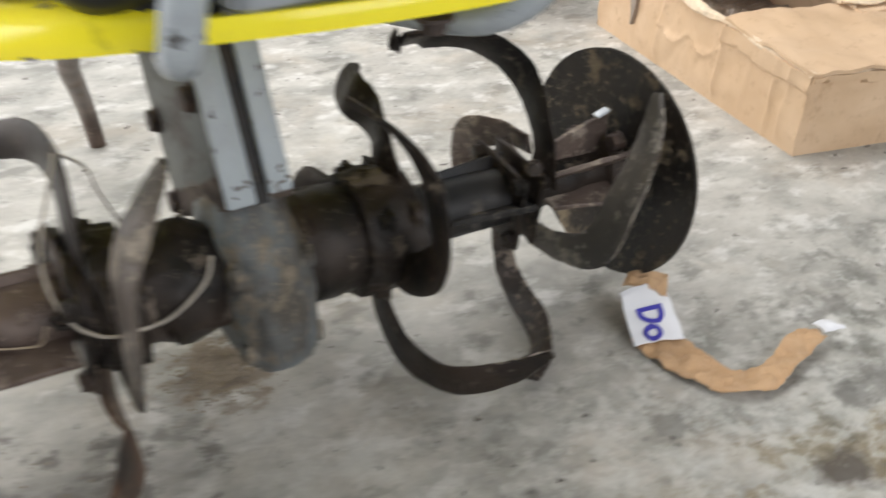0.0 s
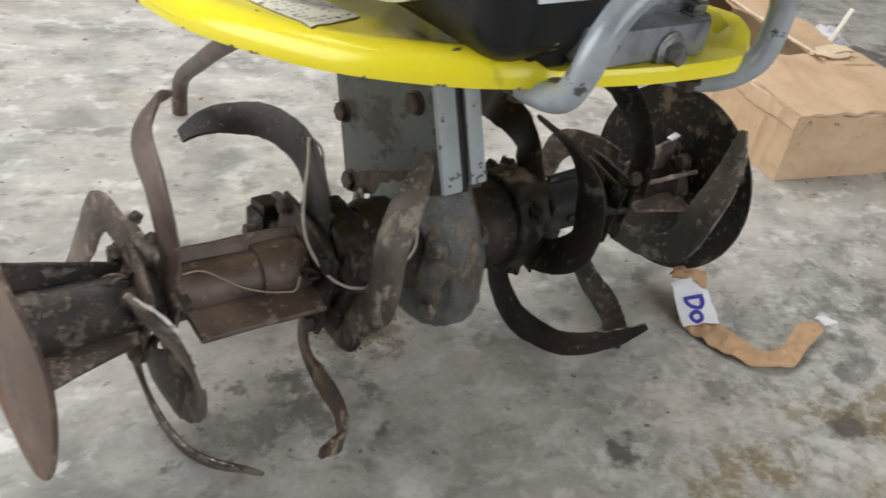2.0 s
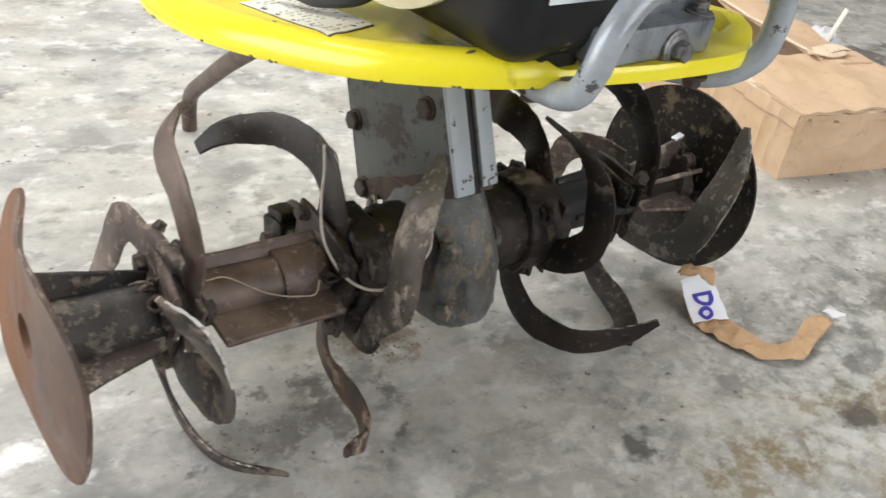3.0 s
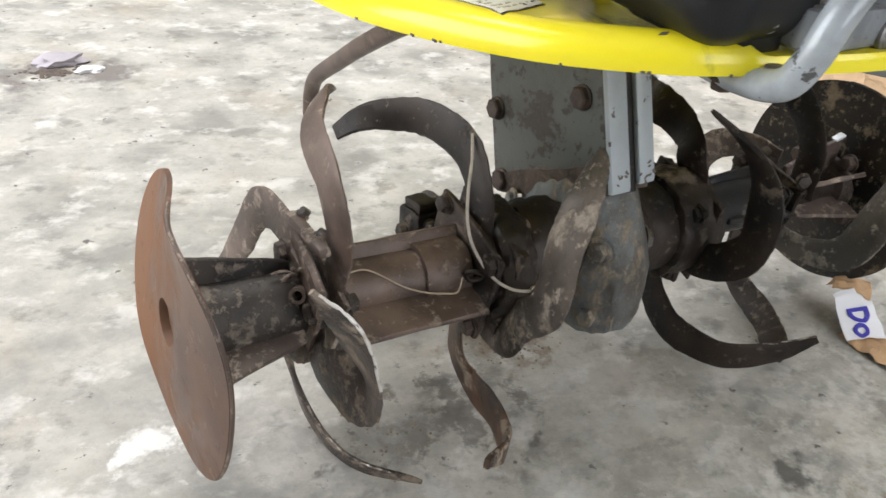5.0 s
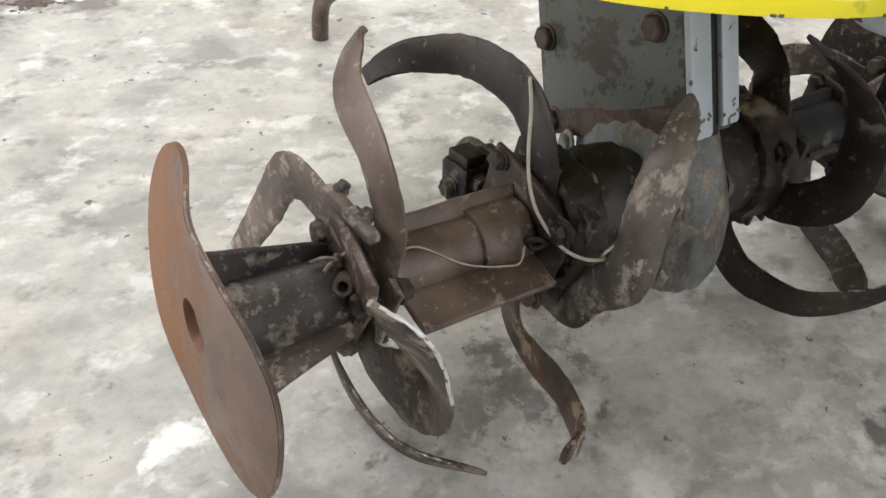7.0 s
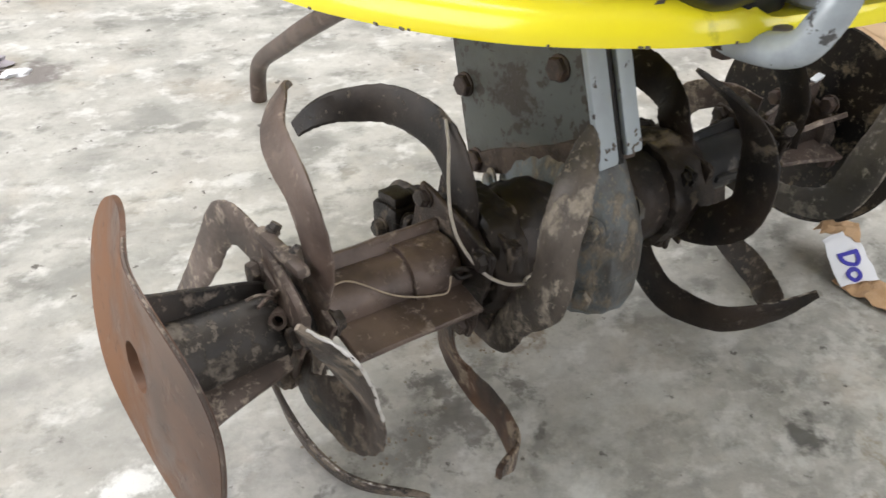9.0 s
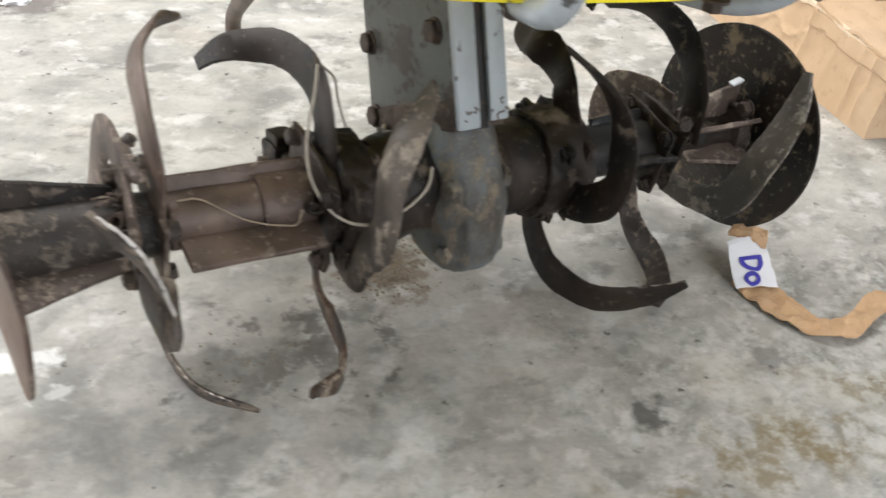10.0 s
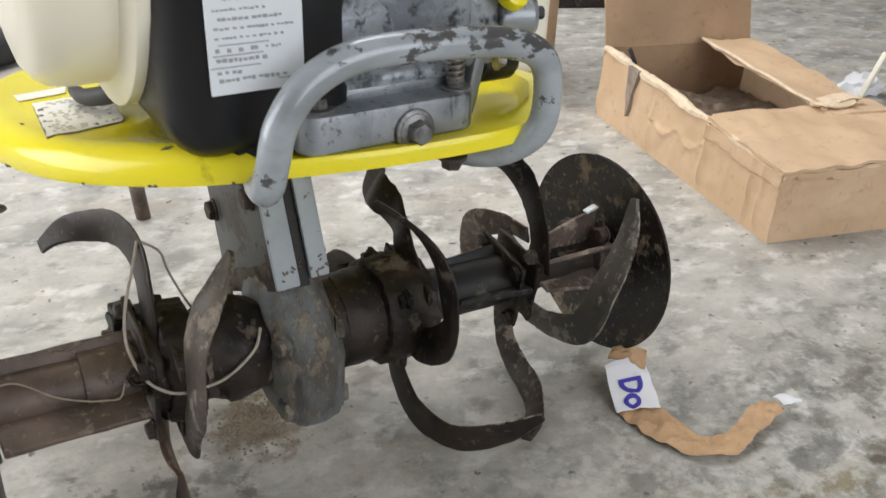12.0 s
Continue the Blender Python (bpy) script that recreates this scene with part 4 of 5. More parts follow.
DISC_RINGS = (0.06, 0.12, 0.155, 0.175, 0.2, 0.3, 0.4, 0.5, 0.6, 0.7, 0.8, 0.88, 0.95, 1.0)


def waves(terms, a):
    """A sum of (order, cosine, sine) terms round the rim."""
    return sum(c * math.cos(w * a) + d * math.sin(w * a) for w, c, d in terms)


def dish(c, radius, depth, outline, bends, mat, label, outward):
    """A dished end disc with a dented outline and a bent rim, both given as waves round it."""
    c = Vector(c)
    bm = bmesh.new()
    sides, rings = 72, []
    for face in (0, 1):
        for f in (DISC_RINGS if face == 0 else DISC_RINGS[::-1]):
            ring = []
            for k in range(sides):
                a = k * math.tau / sides
                d = outward * depth * (1 - f * f) + waves(bends[:1], a) * f + waves(bends[1:], a) * f ** 2.5
                d -= outward * 0.007 if f < 0.165 else 0.0
                r = radius * f * (1 + waves(outline, a) * f)
                ring.append(c + Vector((d + face * 0.0045 * -outward, -r * math.cos(a), r * math.sin(a))))
            rings.append(ring)
    skin(bm, rings)
    rim = [rings[len(DISC_RINGS) - 1][k] + Vector((-outward * 0.002, 0, 0)) for k in range(-11, 21)]
    made = part("end_disc", bm, mat, tiller, label)
    part("worn_rim", tube(rim, 0.0014, 1, 6), PALE_EARTH if outward < 0 else TINE_STEEL, made, "worn metal rim")
    return made


dish((-0.2318, 0.6509, 0.2035), 0.117, 0.0083, ((2, 0.0512, -0.1171), (3, -0.1017, 0.0655)),
     ((1, -0.0027, 0.0064), (2, 0.0053, -0.0103), (3, 0.0025, 0.0044), (4, -0.0002, 0.0003)), RUST, "orange-brown rusted dished end disc", -1)
dish((0.668, 0.650, 0.161), 0.1376, 0.014, (), ((1, 0.0, 0.0), (2, 0.0005, 0.0011)), DUSTY_BLACK, "dark soil-stained dished end disc", 1)

boss = part("hub_boss", roughen(turned([(0, 0.026), (0.004, 0.036), (0.022, 0.040), (0.026, 0.036), (0.026, 0.02)], axle(0.640), AXIS, 24), 0.002, 1, 60.0), EARTHY_STEEL, tiller, "earth-caked boss of the end disc")
for k in range(4):
    a = k * math.tau / 4 + 0.5
    part("bolt", roughen(hex_bolt(axle(0.652) + Vector((0, 0.052 * math.cos(a), 0.052 * math.sin(a))), (-1, 0, 0), 0.018, 0.012, 0.012), 0.0012, 0, 140.0), RUST_BOLT, boss)
part("bolt", roughen(hex_bolt((0.506, 0.595, 0.222), (-0.7, -0.7, 0.2), 0.014, 0.009, 0.009), 0.0008, 0, 140.0), EARTHY_STEEL, tiller)

# the pin and cotter on the outer hub
part("roll_pin", turned([(0, 0.0036), (0, 0.0072), (0.020, 0.0074), (0.020, 0.0044), (0.004, 0.0040)], (-0.127, 0.634, 0.214), (-0.55, -0.72, 0.42), 16), PALE_EARTH, tiller, "hollow roll pin stub")
for k in range(6):
    a = k * 1.15 + 0.4
    tip = Vector((-0.139 - 0.012 * math.cos(a), 0.636 + 0.004 * k - 0.01, 0.232 + 0.012 * math.sin(a)))
    part("cotter", tube([(-0.127, 0.640, 0.226), (Vector((-0.127, 0.640, 0.226)) + tip) / 2 + Vector((0, 0.002, 0.003)), tip], 0.0015, 3, 6), PALE_EARTH, tiller)

# twine caught round the inner tines
part("twine", tube([(0.075, 0.692, 0.306), (0.064, 0.672, 0.29), (0.050, 0.652, 0.268), (0.041, 0.634, 0.247), (0.039, 0.616, 0.229), (0.046, 0.592, 0.211), (0.061, 0.578, 0.201), (0.076, 0.568, 0.201), (0.091, 0.582, 0.190), (0.118, 0.592, 0.184), (0.140, 0.592, 0.196), (0.158, 0.598, 0.208), (0.168, 0.610, 0.221)], 0.0016, 6, 7), TWINE, tiller, "pale twine looped round the tines")
part("twine", tube([(0.078, 0.692, 0.306), (0.098, 0.702, 0.284), (0.104, 0.703, 0.259), (0.118, 0.706, 0.219), (0.13, 0.70, 0.195)], 0.0014, 6, 7), TWINE, tiller, "pale twine looped round the tines")
part("twine", tube([axle(-0.08) + Vector((0, -0.010, 0.0275)), axle(-0.06) + Vector((0, -0.012, 0.027)), axle(-0.032) + Vector((0, -0.028, 0.013)), axle(-0.01) + Vector((0, -0.033, 0.004)), axle(0.01) + Vector((0, -0.038, 0.001)), axle(0.023) + Vector((0, -0.041, 0.002)), axle(0.03) + Vector((0, -0.036, 0.014))], 0.0009, 6, 6), STRAW_TWINE, tiller, "thin straw twine lying over the tube")

# ---- deck ----
def deck_z(y):
    return 0.4855 - 0.167 * (y - 0.427)


DECK = [(0.115, 0.440), (0.06, 0.472), (0.0, 0.545), (-0.035, 0.66), (-0.042, 0.78), (-0.022, 0.92), (0.03, 1.04), (0.12, 1.10), (0.25, 1.09),
        (0.37, 1.0), (0.42, 0.82), (0.434, 0.60), (0.422, 0.505), (0.385, 0.445), (0.345, 0.418), (0.30, 0.404), (0.21, 0.412)]


def deck():
    o = curve_through(DECK + DECK[:1], 14)[:-1]
    centre = np.array((0.2, 0.72))
    bm = bmesh.new()
    rings = []
    for inset, dz, dip in ((0.003, -0.0165, 0), (0.0, -0.018, 0), (-0.001, -0.012, 0), (0.0005, -0.006, 0), (0.003, -0.0005, 0), (0.0065, 0.0035, 0), (0.011, 0.0065, 0), (0.017, 0.0085, 0), (0.024, 0.0095, 0), (0.030, 0.0088, 0),
                           (0.042, 0.0075, -0.003), (0.060, 0.007, -0.012), (0.085, 0.0065, -0.016), (0.2, 0.006, -0.010)):
        ring = []
        for i, p in enumerate(o):
            q = centre - p
            cut = 0.126 - 0.9 * max(0.0, min(inset, 0.03))
            left = min(1.0, max(0.0, (cut - p[0]) / 0.008)) if p[1] < 0.7 else 1.0
            r = p + q / np.linalg.norm(q) * (inset if left > 0 else inset * 0.5)
            z = dz if dz < -0.001 else dz * left - 0.004 * (1 - left)
            if dip and p[1] < 0.7:
                z += dip * min(1.0, max(0.0, (p[0] - 0.005) / 0.05)) * left
            if dz > 0:
                z += (0.016 if inset < 0.05 else 0.004) * min(1.0, max(0.0, (p[0] - 0.335) / 0.07))
            ring.append((r[0], r[1], deck_z(r[1]) + z))
        rings.append(ring)
    skin(bm, rings)
    return bm


dk = part("deck", deck(), DECK_YELLOW, tiller, "glossy bright yellow sheet-metal deck")


def on_deck(x, y, dz=0.0135):
    return Vector((x, y, deck_z(y) + dz))


DECK_TREE = BVHTree.FromPolygons([v.co for v in dk.data.vertices], [tuple(f.vertices) for f in dk.data.polygons])


def laid(x, y, lift):
    """The point of the deck's upper side under x, y."""
    hit = DECK_TREE.ray_cast(Vector((x, y, 0.7)), Vector((0, 0, -1)))[0]
    return Vector((x, y, (hit.z if hit else deck_z(y)) + lift))


def patch(corners, lift, mat, name, parent, label="", cuts=1, rough_edge=0.0):
    """A thin four-cornered film that follows the deck."""
    a, b, c, d = (Vector((x, y)) for x, y in corners)
    grid = []
    for top in (1, 0):
        for i in range(cuts + 1):
            for j in range(cuts + 1):
                u, v = i / cuts, j / cuts
                q = (a * (1 - u) + b * u) * (1 - v) + (d * (1 - u) + c * u) * v
                if rough_edge and (i in (0, cuts) or j in (0, cuts)):
                    q += Vector((noise.noise(Vector((q.x * 160, q.y * 160, 1))), noise.noise(Vector((q.x * 160, q.y * 160, 5))))) * rough_edge
                grid.append(laid(q.x, q.y, lift - (0.0 if top else 0.0006)))
    bm = bmesh.new()
    vs = [bm.verts.new(g) for g in grid]
    k = cuts + 1
    for s0 in (0, k * k):
        for i in range(cuts):
            for j in range(cuts):
                bm.faces.new([vs[s0 + e] for e in (i * k + j, (i + 1) * k + j, (i + 1) * k + j + 1, i * k + j + 1)])
    ring = [i * k for i in range(k)] + [cuts * k + j for j in range(1, k)] + [i * k + cuts for i in range(cuts - 1, -1, -1)] + [j for j in range(cuts - 1, 0, -1)]
    for e, f in zip(ring, ring[1:] + ring[:1]):
        bm.faces.new((vs[e], vs[f], vs[f + k * k], vs[e + k * k]))
    return part(name, bm, mat, parent, label, smooth=False)


LAB = [Vector(c) for c in ((0.002, 0.583), (0.066, 0.614), (0.088, 0.785), (0.013, 0.760))]


def on_label(u, v):
    q = (LAB[0] * (1 - u) + LAB[1] * u) * (1 - v) + (LAB[3] * (1 - u) + LAB[2] * u) * v
    return q.x, q.y


patch([on_label(-0.015, -0.008), on_label(1.0, -0.012), on_label(1.0, 1.0), on_label(0.0, 1.0)], 0.0008, CHIP, "sticker_edge", dk, "dark border along the edge of the sticker", 8)
patch([on_label(0, 0), on_label(1, 0), on_label(1, 1), on_label(0, 1)], 0.0016, DECK_LABEL, "deck_sticker", dk, "faded white warning sticker, smudged and peeling", 12, 0.002)
rng = random.Random(31)
for k in range(15):
    v = 0.06 + 0.060 * k
    u = 0.08 + rng.uniform(0, 0.1)
    while u < 0.9:
        w = rng.uniform(0.03, 0.11)
        if rng.random() < 0.62:
            patch([on_label(u, v), on_label(u + w, v), on_label(u + w, v + 0.017), on_label(u, v + 0.017)], 0.0021, FADED_INK, "print_bar", dk)
        u += w + rng.uniform(0.02, 0.10)
for u, v, w in ((0.03, 0.72, 0.05), (0.02, 0.55, 0.035), (0.03, 0.38, 0.03), (0.06, 0.20, 0.02), (0.62, 0.03, 0.03), (0.85, 0.05, 0.02)):
    patch([on_label(u, v), on_label(u + 1.4 * w, v), on_label(u + w, v + w), on_label(u, v + 0.8 * w)], 0.0023, CHIP, "scuff", dk)
patch([(0.004, 0.785), (0.050, 0.806), (0.058, 0.850), (0.004, 0.826)], 0.0014, DECK_LABEL, "deck_sticker", dk, "faded white warning sticker", 4)
for x, y, w, h in ((0.067, 0.485, 0.0045, 0.0022), (-0.008, 0.655, 0.0015, 0.003)):
    patch([(x - w, y + 0.3 * h), (x + 0.2 * w, y - h), (x + w, y - 0.2 * h), (x - 0.1 * w, y + h)], 0.0007, CHIP, "chip_or_notch", dk, "bare chip in the paint", 2, 0.0004)
rng = random.Random(3)
rim = curve_through(DECK[:7], 20)
for k in (5, 22, 23, 35, 53, 54, 58, 71, 90, 91, 97):
    x, y = rim[k]
    part("chip_or_notch", roughen(box((rng.uniform(0.002, 0.005), rng.uniform(0.002, 0.003), 0.0022), (x, y, deck_z(y) - 0.0172), Matrix.Rotation(math.atan2(rim[k + 1][1] - y, rim[k + 1][0] - x), 3, "Z"), 0.0006, 1), 0.0006, 0, 300.0), CHIP, dk)
# dark block set in to draw the notch at the step
part("chip_or_notch", roughen(box((0.010, 0.012, 0.006), (0.127, 0.434, deck_z(0.434) - 0.012), Matrix.Rotation(0.6, 3, "Z"), 0.001), 0.001, 0, 200.0), CHIP, dk, "dark notch where the deck edge steps down")

# ---- guard tube ----
guard = part("guard_tube", tube([(0.16, 0.56, 0.445), (0.130, 0.48, 0.453), (0.115, 0.42, 0.467), (0.114, 0.402, 0.491), (0.121, 0.398, 0.522), (0.142, 0.398, 0.547), (0.178, 0.398, 0.561),
                                 (0.24, 0.398, 0.562), (0.30, 0.398, 0.556), (0.333, 0.398, 0.54), (0.343, 0.400, 0.505), (0.336, 0.405, 0.475), (0.31, 0.43, 0.455), (0.29, 0.5, 0.445), (0.28, 0.56, 0.44)], 0.0115, 6, 18), TUBE_GREY, tiller, "bent grey guard tube with scuffed paint")

# ---- gearbox and engine ----
def rounded_block(x0, x1, y0, y1, z0, z1, radius, bevel):
    """A block with round upright corners and softened rims."""
    bm = bmesh.new()
    rings = []
    for z, inset in ((z0, bevel), (z0 + bevel, 0.0), (z1 - bevel, 0.0), (z1 - 0.3 * bevel, 0.3 * bevel), (z1, bevel)):
        ring = []
        for k in range(40):
            a = (k + 0.5) * math.tau / 40
            cx, cy = (x1 - radius if math.cos(a) > 0 else x0 + radius), (y1 - radius if math.sin(a) > 0 else y0 + radius)
            ring.append((cx + (radius - inset) * math.cos(a), cy + (radius - inset) * math.sin(a), z))
        rings.append(ring)
    skin(bm, rings)
    return bm


gearbox = part("gearbox", rounded_block(0.146, 0.296, 0.4235, 0.60, 0.4815, 0.512, 0.017, 0.003), ALUMINIUM, tiller, "dull cast aluminium gearbox with oil stains")
part("gearbox_top", merge(box((0.160, 0.13, 0.15), (0.236, 0.530, 0.575), None, 0.012, 3), box((0.120, 0.05, 0.03), (0.225, 0.475, 0.518), None, 0.010, 3),
                          turned([(0, 0.028), (0.003, 0.032), (0.02, 0.032), (0.022, 0.026)], (0.20, 0.467, 0.556), (0, -1, 0), 24)), OILY_CAST, gearbox, "oily dark casting")
part("casting_rib", box((0.13, 0.012, 0.010), (0.222, 0.455, 0.515), None, 0.003), ALUMINIUM, gearbox)
part("filler_bolt", merge(turned([(0, 0.0175), (0.004, 0.0165), (0.005, 0.0150)], (0.236, 0.4245, 0.4905), (0, -1, 0.08), 32), hex_bolt((0.236, 0.4205, 0.4905), (0, -1, 0.08), 0.0165, 0.012, 0.0138)), GREASY_BOLT, gearbox, "large hexagonal filler bolt")
for x, y in ((0.165, 0.440), (0.282, 0.440)):
    part("bolt", hex_bolt((x, y, 0.512), (0, 0, 1), 0.013, 0.009, 0.0125), GREASY_BOLT, gearbox)
part("stud", turned([(0, 0.0035), (0.032, 0.0035), (0.033, 0.0025)], (0.282, 0.440, 0.505), (0, 0, 1), 12), BOLT, gearbox)
part("stud_spring", tube([(0.282 + 0.0062 * math.cos(k * 0.9), 0.440 + 0.0062 * math.sin(k * 0.9), 0.514 + k * 0.00065) for k in range(36)], 0.0012, 2, 6), BOLT, gearbox, "small coil spring on a stud")
part("mount_foot", box((0.052, 0.12, 0.052), (0.128, 0.508, 0.494), None, 0.012, 3), BLACK_PLASTIC, gearbox, "black mounting foot of the engine")
part("bolt", hex_bolt((0.122, 0.449, 0.504), (-0.35, -1, 0.35), 0.016, 0.006, 0.0115), GREASY_BOLT, gearbox)

shroud = part("engine_shroud", box((0.140, 0.33, 0.37), (0.132, 0.603, 0.664), None, 0.034, 6), BLACK_PLASTIC, tiller, "black engine shroud with a white sticker")
part("base_lug", tube([(0.050, 0.755, 0.452), (0.047, 0.715, 0.459), (0.050, 0.678, 0.465), (0.066, 0.642, 0.478), (0.088, 0.625, 0.500)], 0.011, 6, 14, [0.004, 0.006, 0.008, 0.009, 0.009]), RUBBER, shroud, "bent black rubber elbow")
part("plug", box((0.016, 0.012, 0.026), (0.082, 0.690, 0.470), Matrix.Rotation(0.3, 3, "Z"), 0.003), ORANGE, shroud, "orange plug beside the elbow")
part("sticker", box((0.066, 0.0012, 0.075), (0.121, 0.4345, 0.572), None, 0.0004, 1), LABEL, shroud, "white information sticker with rows of fine print")
rng = random.Random(5)
for z, first, last, tall, block in ((0.5415, 0.135, 0.150, 0.0008, 0.009), (0.5445, 0.094, 0.138, 0.0030, 0.0034), (0.5495, 0.093, 0.107, 0.0032, 0.0036), (0.5575, 0.093, 0.127, 0.0030, 0.0034),
                                    (0.5640, 0.093, 0.124, 0.0036, 0.0044), (0.5640, 0.127, 0.136, 0.0022, 0.0020), (0.5720, 0.093, 0.140, 0.0020, 0.0024), (0.5780, 0.093, 0.146, 0.0020, 0.0028),
                                    (0.5840, 0.096, 0.138, 0.0026, 0.0030), (0.5900, 0.093, 0.128, 0.0020, 0.0024), (0.5965, 0.100, 0.142, 0.0026, 0.0030)):
    x = first
    while x < last:
        w = block * rng.uniform(0.55, 1.1)
        part("print_bar", box((w, 0.0006, tall * rng.uniform(0.45, 0.85)), (x + w / 2, 0.4335, z + rng.uniform(-0.0003, 0.0003)), None, 0), INK, shroud, smooth=False)
        x += w + (0.0052 if tall > 0.0033 else rng.choice((0.0007, 0.0010, 0.0024)))
for z, x in ((0.5530, 0.106), (0.5608, 0.108), (0.5676, 0.112), (0.6010, 0.112)):
    part("rule", box((0.034, 0.0006, 0.0007), (x, 0.4335, z), None, 0), INK, shroud, smooth=False)
cover = part("starter_cover", turned([(0.0, 0.094), (0.003, 0.108), (0.009, 0.117), (0.018, 0.123), (0.030, 0.125), (0.058, 0.125), (0.061, 0.138), (0.064, 0.144), (0.073, 0.144), (0.076, 0.138)], (-0.010, 0.60, 0.632), (1, 0, 0), 48), CREAM, tiller, "cream plastic recoil starter cover")
part("side_cover", box((0.10, 0.22, 0.24), (0.468, 0.712, 0.562), None, 0.03, 4), CREAM, tiller, "cream plastic side cover")
part("breather_cap", turned([(0, 0.010), (0, 0.0155), (0.003, 0.017), (0.036, 0.017), (0.042, 0.013)], (0.352, 0.515, 0.502), (1, 0.12, -0.05), 20), BLACK_PLASTIC, tiller, "black rubber breather cap")
intake = part("carburettor", merge(box((0.05, 0.06, 0.07), (0.348, 0.525, 0.545), None, 0.008, 3), turned([(0, 0.016), (0.002, 0.018), (0.03, 0.018), (0.034, 0.014)], (0.365, 0.505, 0.545), (0.9, -0.4, 0.05), 20)), OILY_CAST, tiller, "oily dark carburettor body")
part("primer_knob", turned([(0, 0.012), (0.004, 0.014), (0.010, 0.014), (0.014, 0.010), (0.015, 0.004)], (0.362, 0.488, 0.563), (0.2, -0.6, 0.7), 20), YELLOW, intake, "yellow plastic knob")
part("screw", hex_bolt((0.396, 0.492, 0.548), (0.9, -0.4, 0.05), 0.010, 0.008, 0.007), BLACK_PLASTIC, intake)
lever = part("clutch_lever", merge(box((0.012, 0.02, 0.05), (0.312, 0.465, 0.505), Matrix.Rotation(0.2, 3, "Y"), 0.004), box((0.03, 0.014, 0.014), (0.318, 0.465, 0.527), None, 0.004)), ALUMINIUM, tiller, "small cast lever beside the gearbox")
part("bolt", hex_bolt((0.336, 0.462, 0.522), (1, -0.3, 0), 0.011, 0.008, 0.009), BOLT, lever)
part("bolt", hex_bolt((0.268, 0.418, 0.4655), (0, 0, -1), 0.015, 0.010, 0.012), RUST_BOLT, dk)
part("bolt", hex_bolt((0.125, 0.47, 0.452), (0, 0, -1), 0.015, 0.010, 0.012), RUST_BOLT, dk)

# ---- drag stake behind the machine ----
part("drag_stake", tube([(0.218, 1.359, 0.0), (0.212, 1.345, 0.05), (0.203, 1.308, 0.094), (0.180, 1.19, 0.17), (0.158, 1.07, 0.245), (0.155, 0.95, 0.32), (0.17, 0.85, 0.37)], 0.0135, 5, 12), BROWN_STEEL, tiller, "bent rusty drag stake resting on the floor")


# ---- cardboard box ----
def carton():
    root = thing("cardboard_box", (1.18, 0.737, 0.0), "battered brown cardboard box, half open, on the floor", "box")
    o = Vector((1.18, 0.737, 0))
    ang = math.atan2(0.68, 0.178)
    L = Vector((math.cos(ang), math.sin(ang), 0))
    S = Vector((math.sin(ang), -math.cos(ang), 0))
    Z = Vector((0, 0, 1))
    ln, wd, ht, th = 0.70, 0.41, 0.150, 0.006
    m = Matrix((L, S, Z)).transposed()

    def panel(name, p0, du, dv, mat, label="", wob=0.004, nu=14, nv=6, thick=th, parent=None, shape=None):
        """A sheet of card from p0 along du and dv, slightly buckled, with thickness."""
        du, dv = Vector(du), Vector(dv)
        nrm = du.cross(dv).normalized()
        bm = bmesh.new()
        g = {}
        for s in (0, 1):
            for i in range(nu + 1):
                for j in range(nv + 1):
                    q = Vector(p0) + du * (i / nu) + dv * (j / nv)
                    w = wob * (noise.noise(q * 9 + Vector((3, 1, 7))) + 0.9 * abs(noise.noise(q * 14 + Vector((9, 2, 4)))) + 0.3 * noise.noise(q * 37)) * (1.0 if wob else 0.0)
                    w = (w + shape(q)) * min(1.0, 0.15 + q.z / 0.035) if shape else w
                    r = q + nrm * (w + (s - 0.5) * thick)
                    r.z *= 0.92 + 0.22 * r.x / ln
                    g[s, i, j] = bm.verts.new(o + m @ r)
        for s in (0, 1):
            for i in range(nu):
                for j in range(nv):
                    bm.faces.new((g[s, i, j], g[s, i + 1, j], g[s, i + 1, j + 1], g[s, i, j + 1]))
        for i in range(nu):
            for j in (0, nv):
                bm.faces.new((g[0, i, j], g[0, i + 1, j], g[1, i + 1, j], g[1, i, j]))
        for j in range(nv):
            for i in (0, nu):
                bm.faces.new((g[0, i, j], g[0, i, j + 1], g[1, i, j + 1], g[1, i, j]))
        return part(name, bm, mat, parent or root, label)

    def long_creases(q):
        """Score lines, a turned lip under the flap and a kinked fold: outward is minus."""
        d = 0.0
        for at, deep in ((0.232, 0.010), (0.080, 0.007), (0.045, 0.006), (0.44, 0.007), (0.155, 0.003)):
            d += deep * math.exp(-abs(q.x - at + 0.05 * (q.z - 0.07)) / 0.006)
        lip = 0.118 + 0.004 * math.sin(q.x * 40)
        if q.x < 0.235:
            d += 0.0035 if q.z > lip else -0.001
        fold = 0.088 - 0.10 * (q.x - 0.26)
        if 0.235 < q.x < 0.46:
            d += 0.006 * math.exp(-abs(q.z - fold - 0.012 * math.sin(q.x * 60)) / 0.005) - (0.0025 if q.z > fold else 0.0)
        return d

    def end_creases(q):
        d = 0.006 if q.z > 0.128 + 0.012 * math.exp(-q.y / 0.08) else -0.002
        return -d + 0.004 * math.exp(-abs(q.y - 0.03) / 0.006)

    panel("long_side", (0, 0.003, 0), (ln, 0, 0), (0, 0, ht), CARD, "brown card side, creased and torn at the rim", 0.006, 150, 32, shape=long_creases)
    panel("far_side", (0, wd, 0), (ln, 0, 0), (0, 0, ht), CARD)
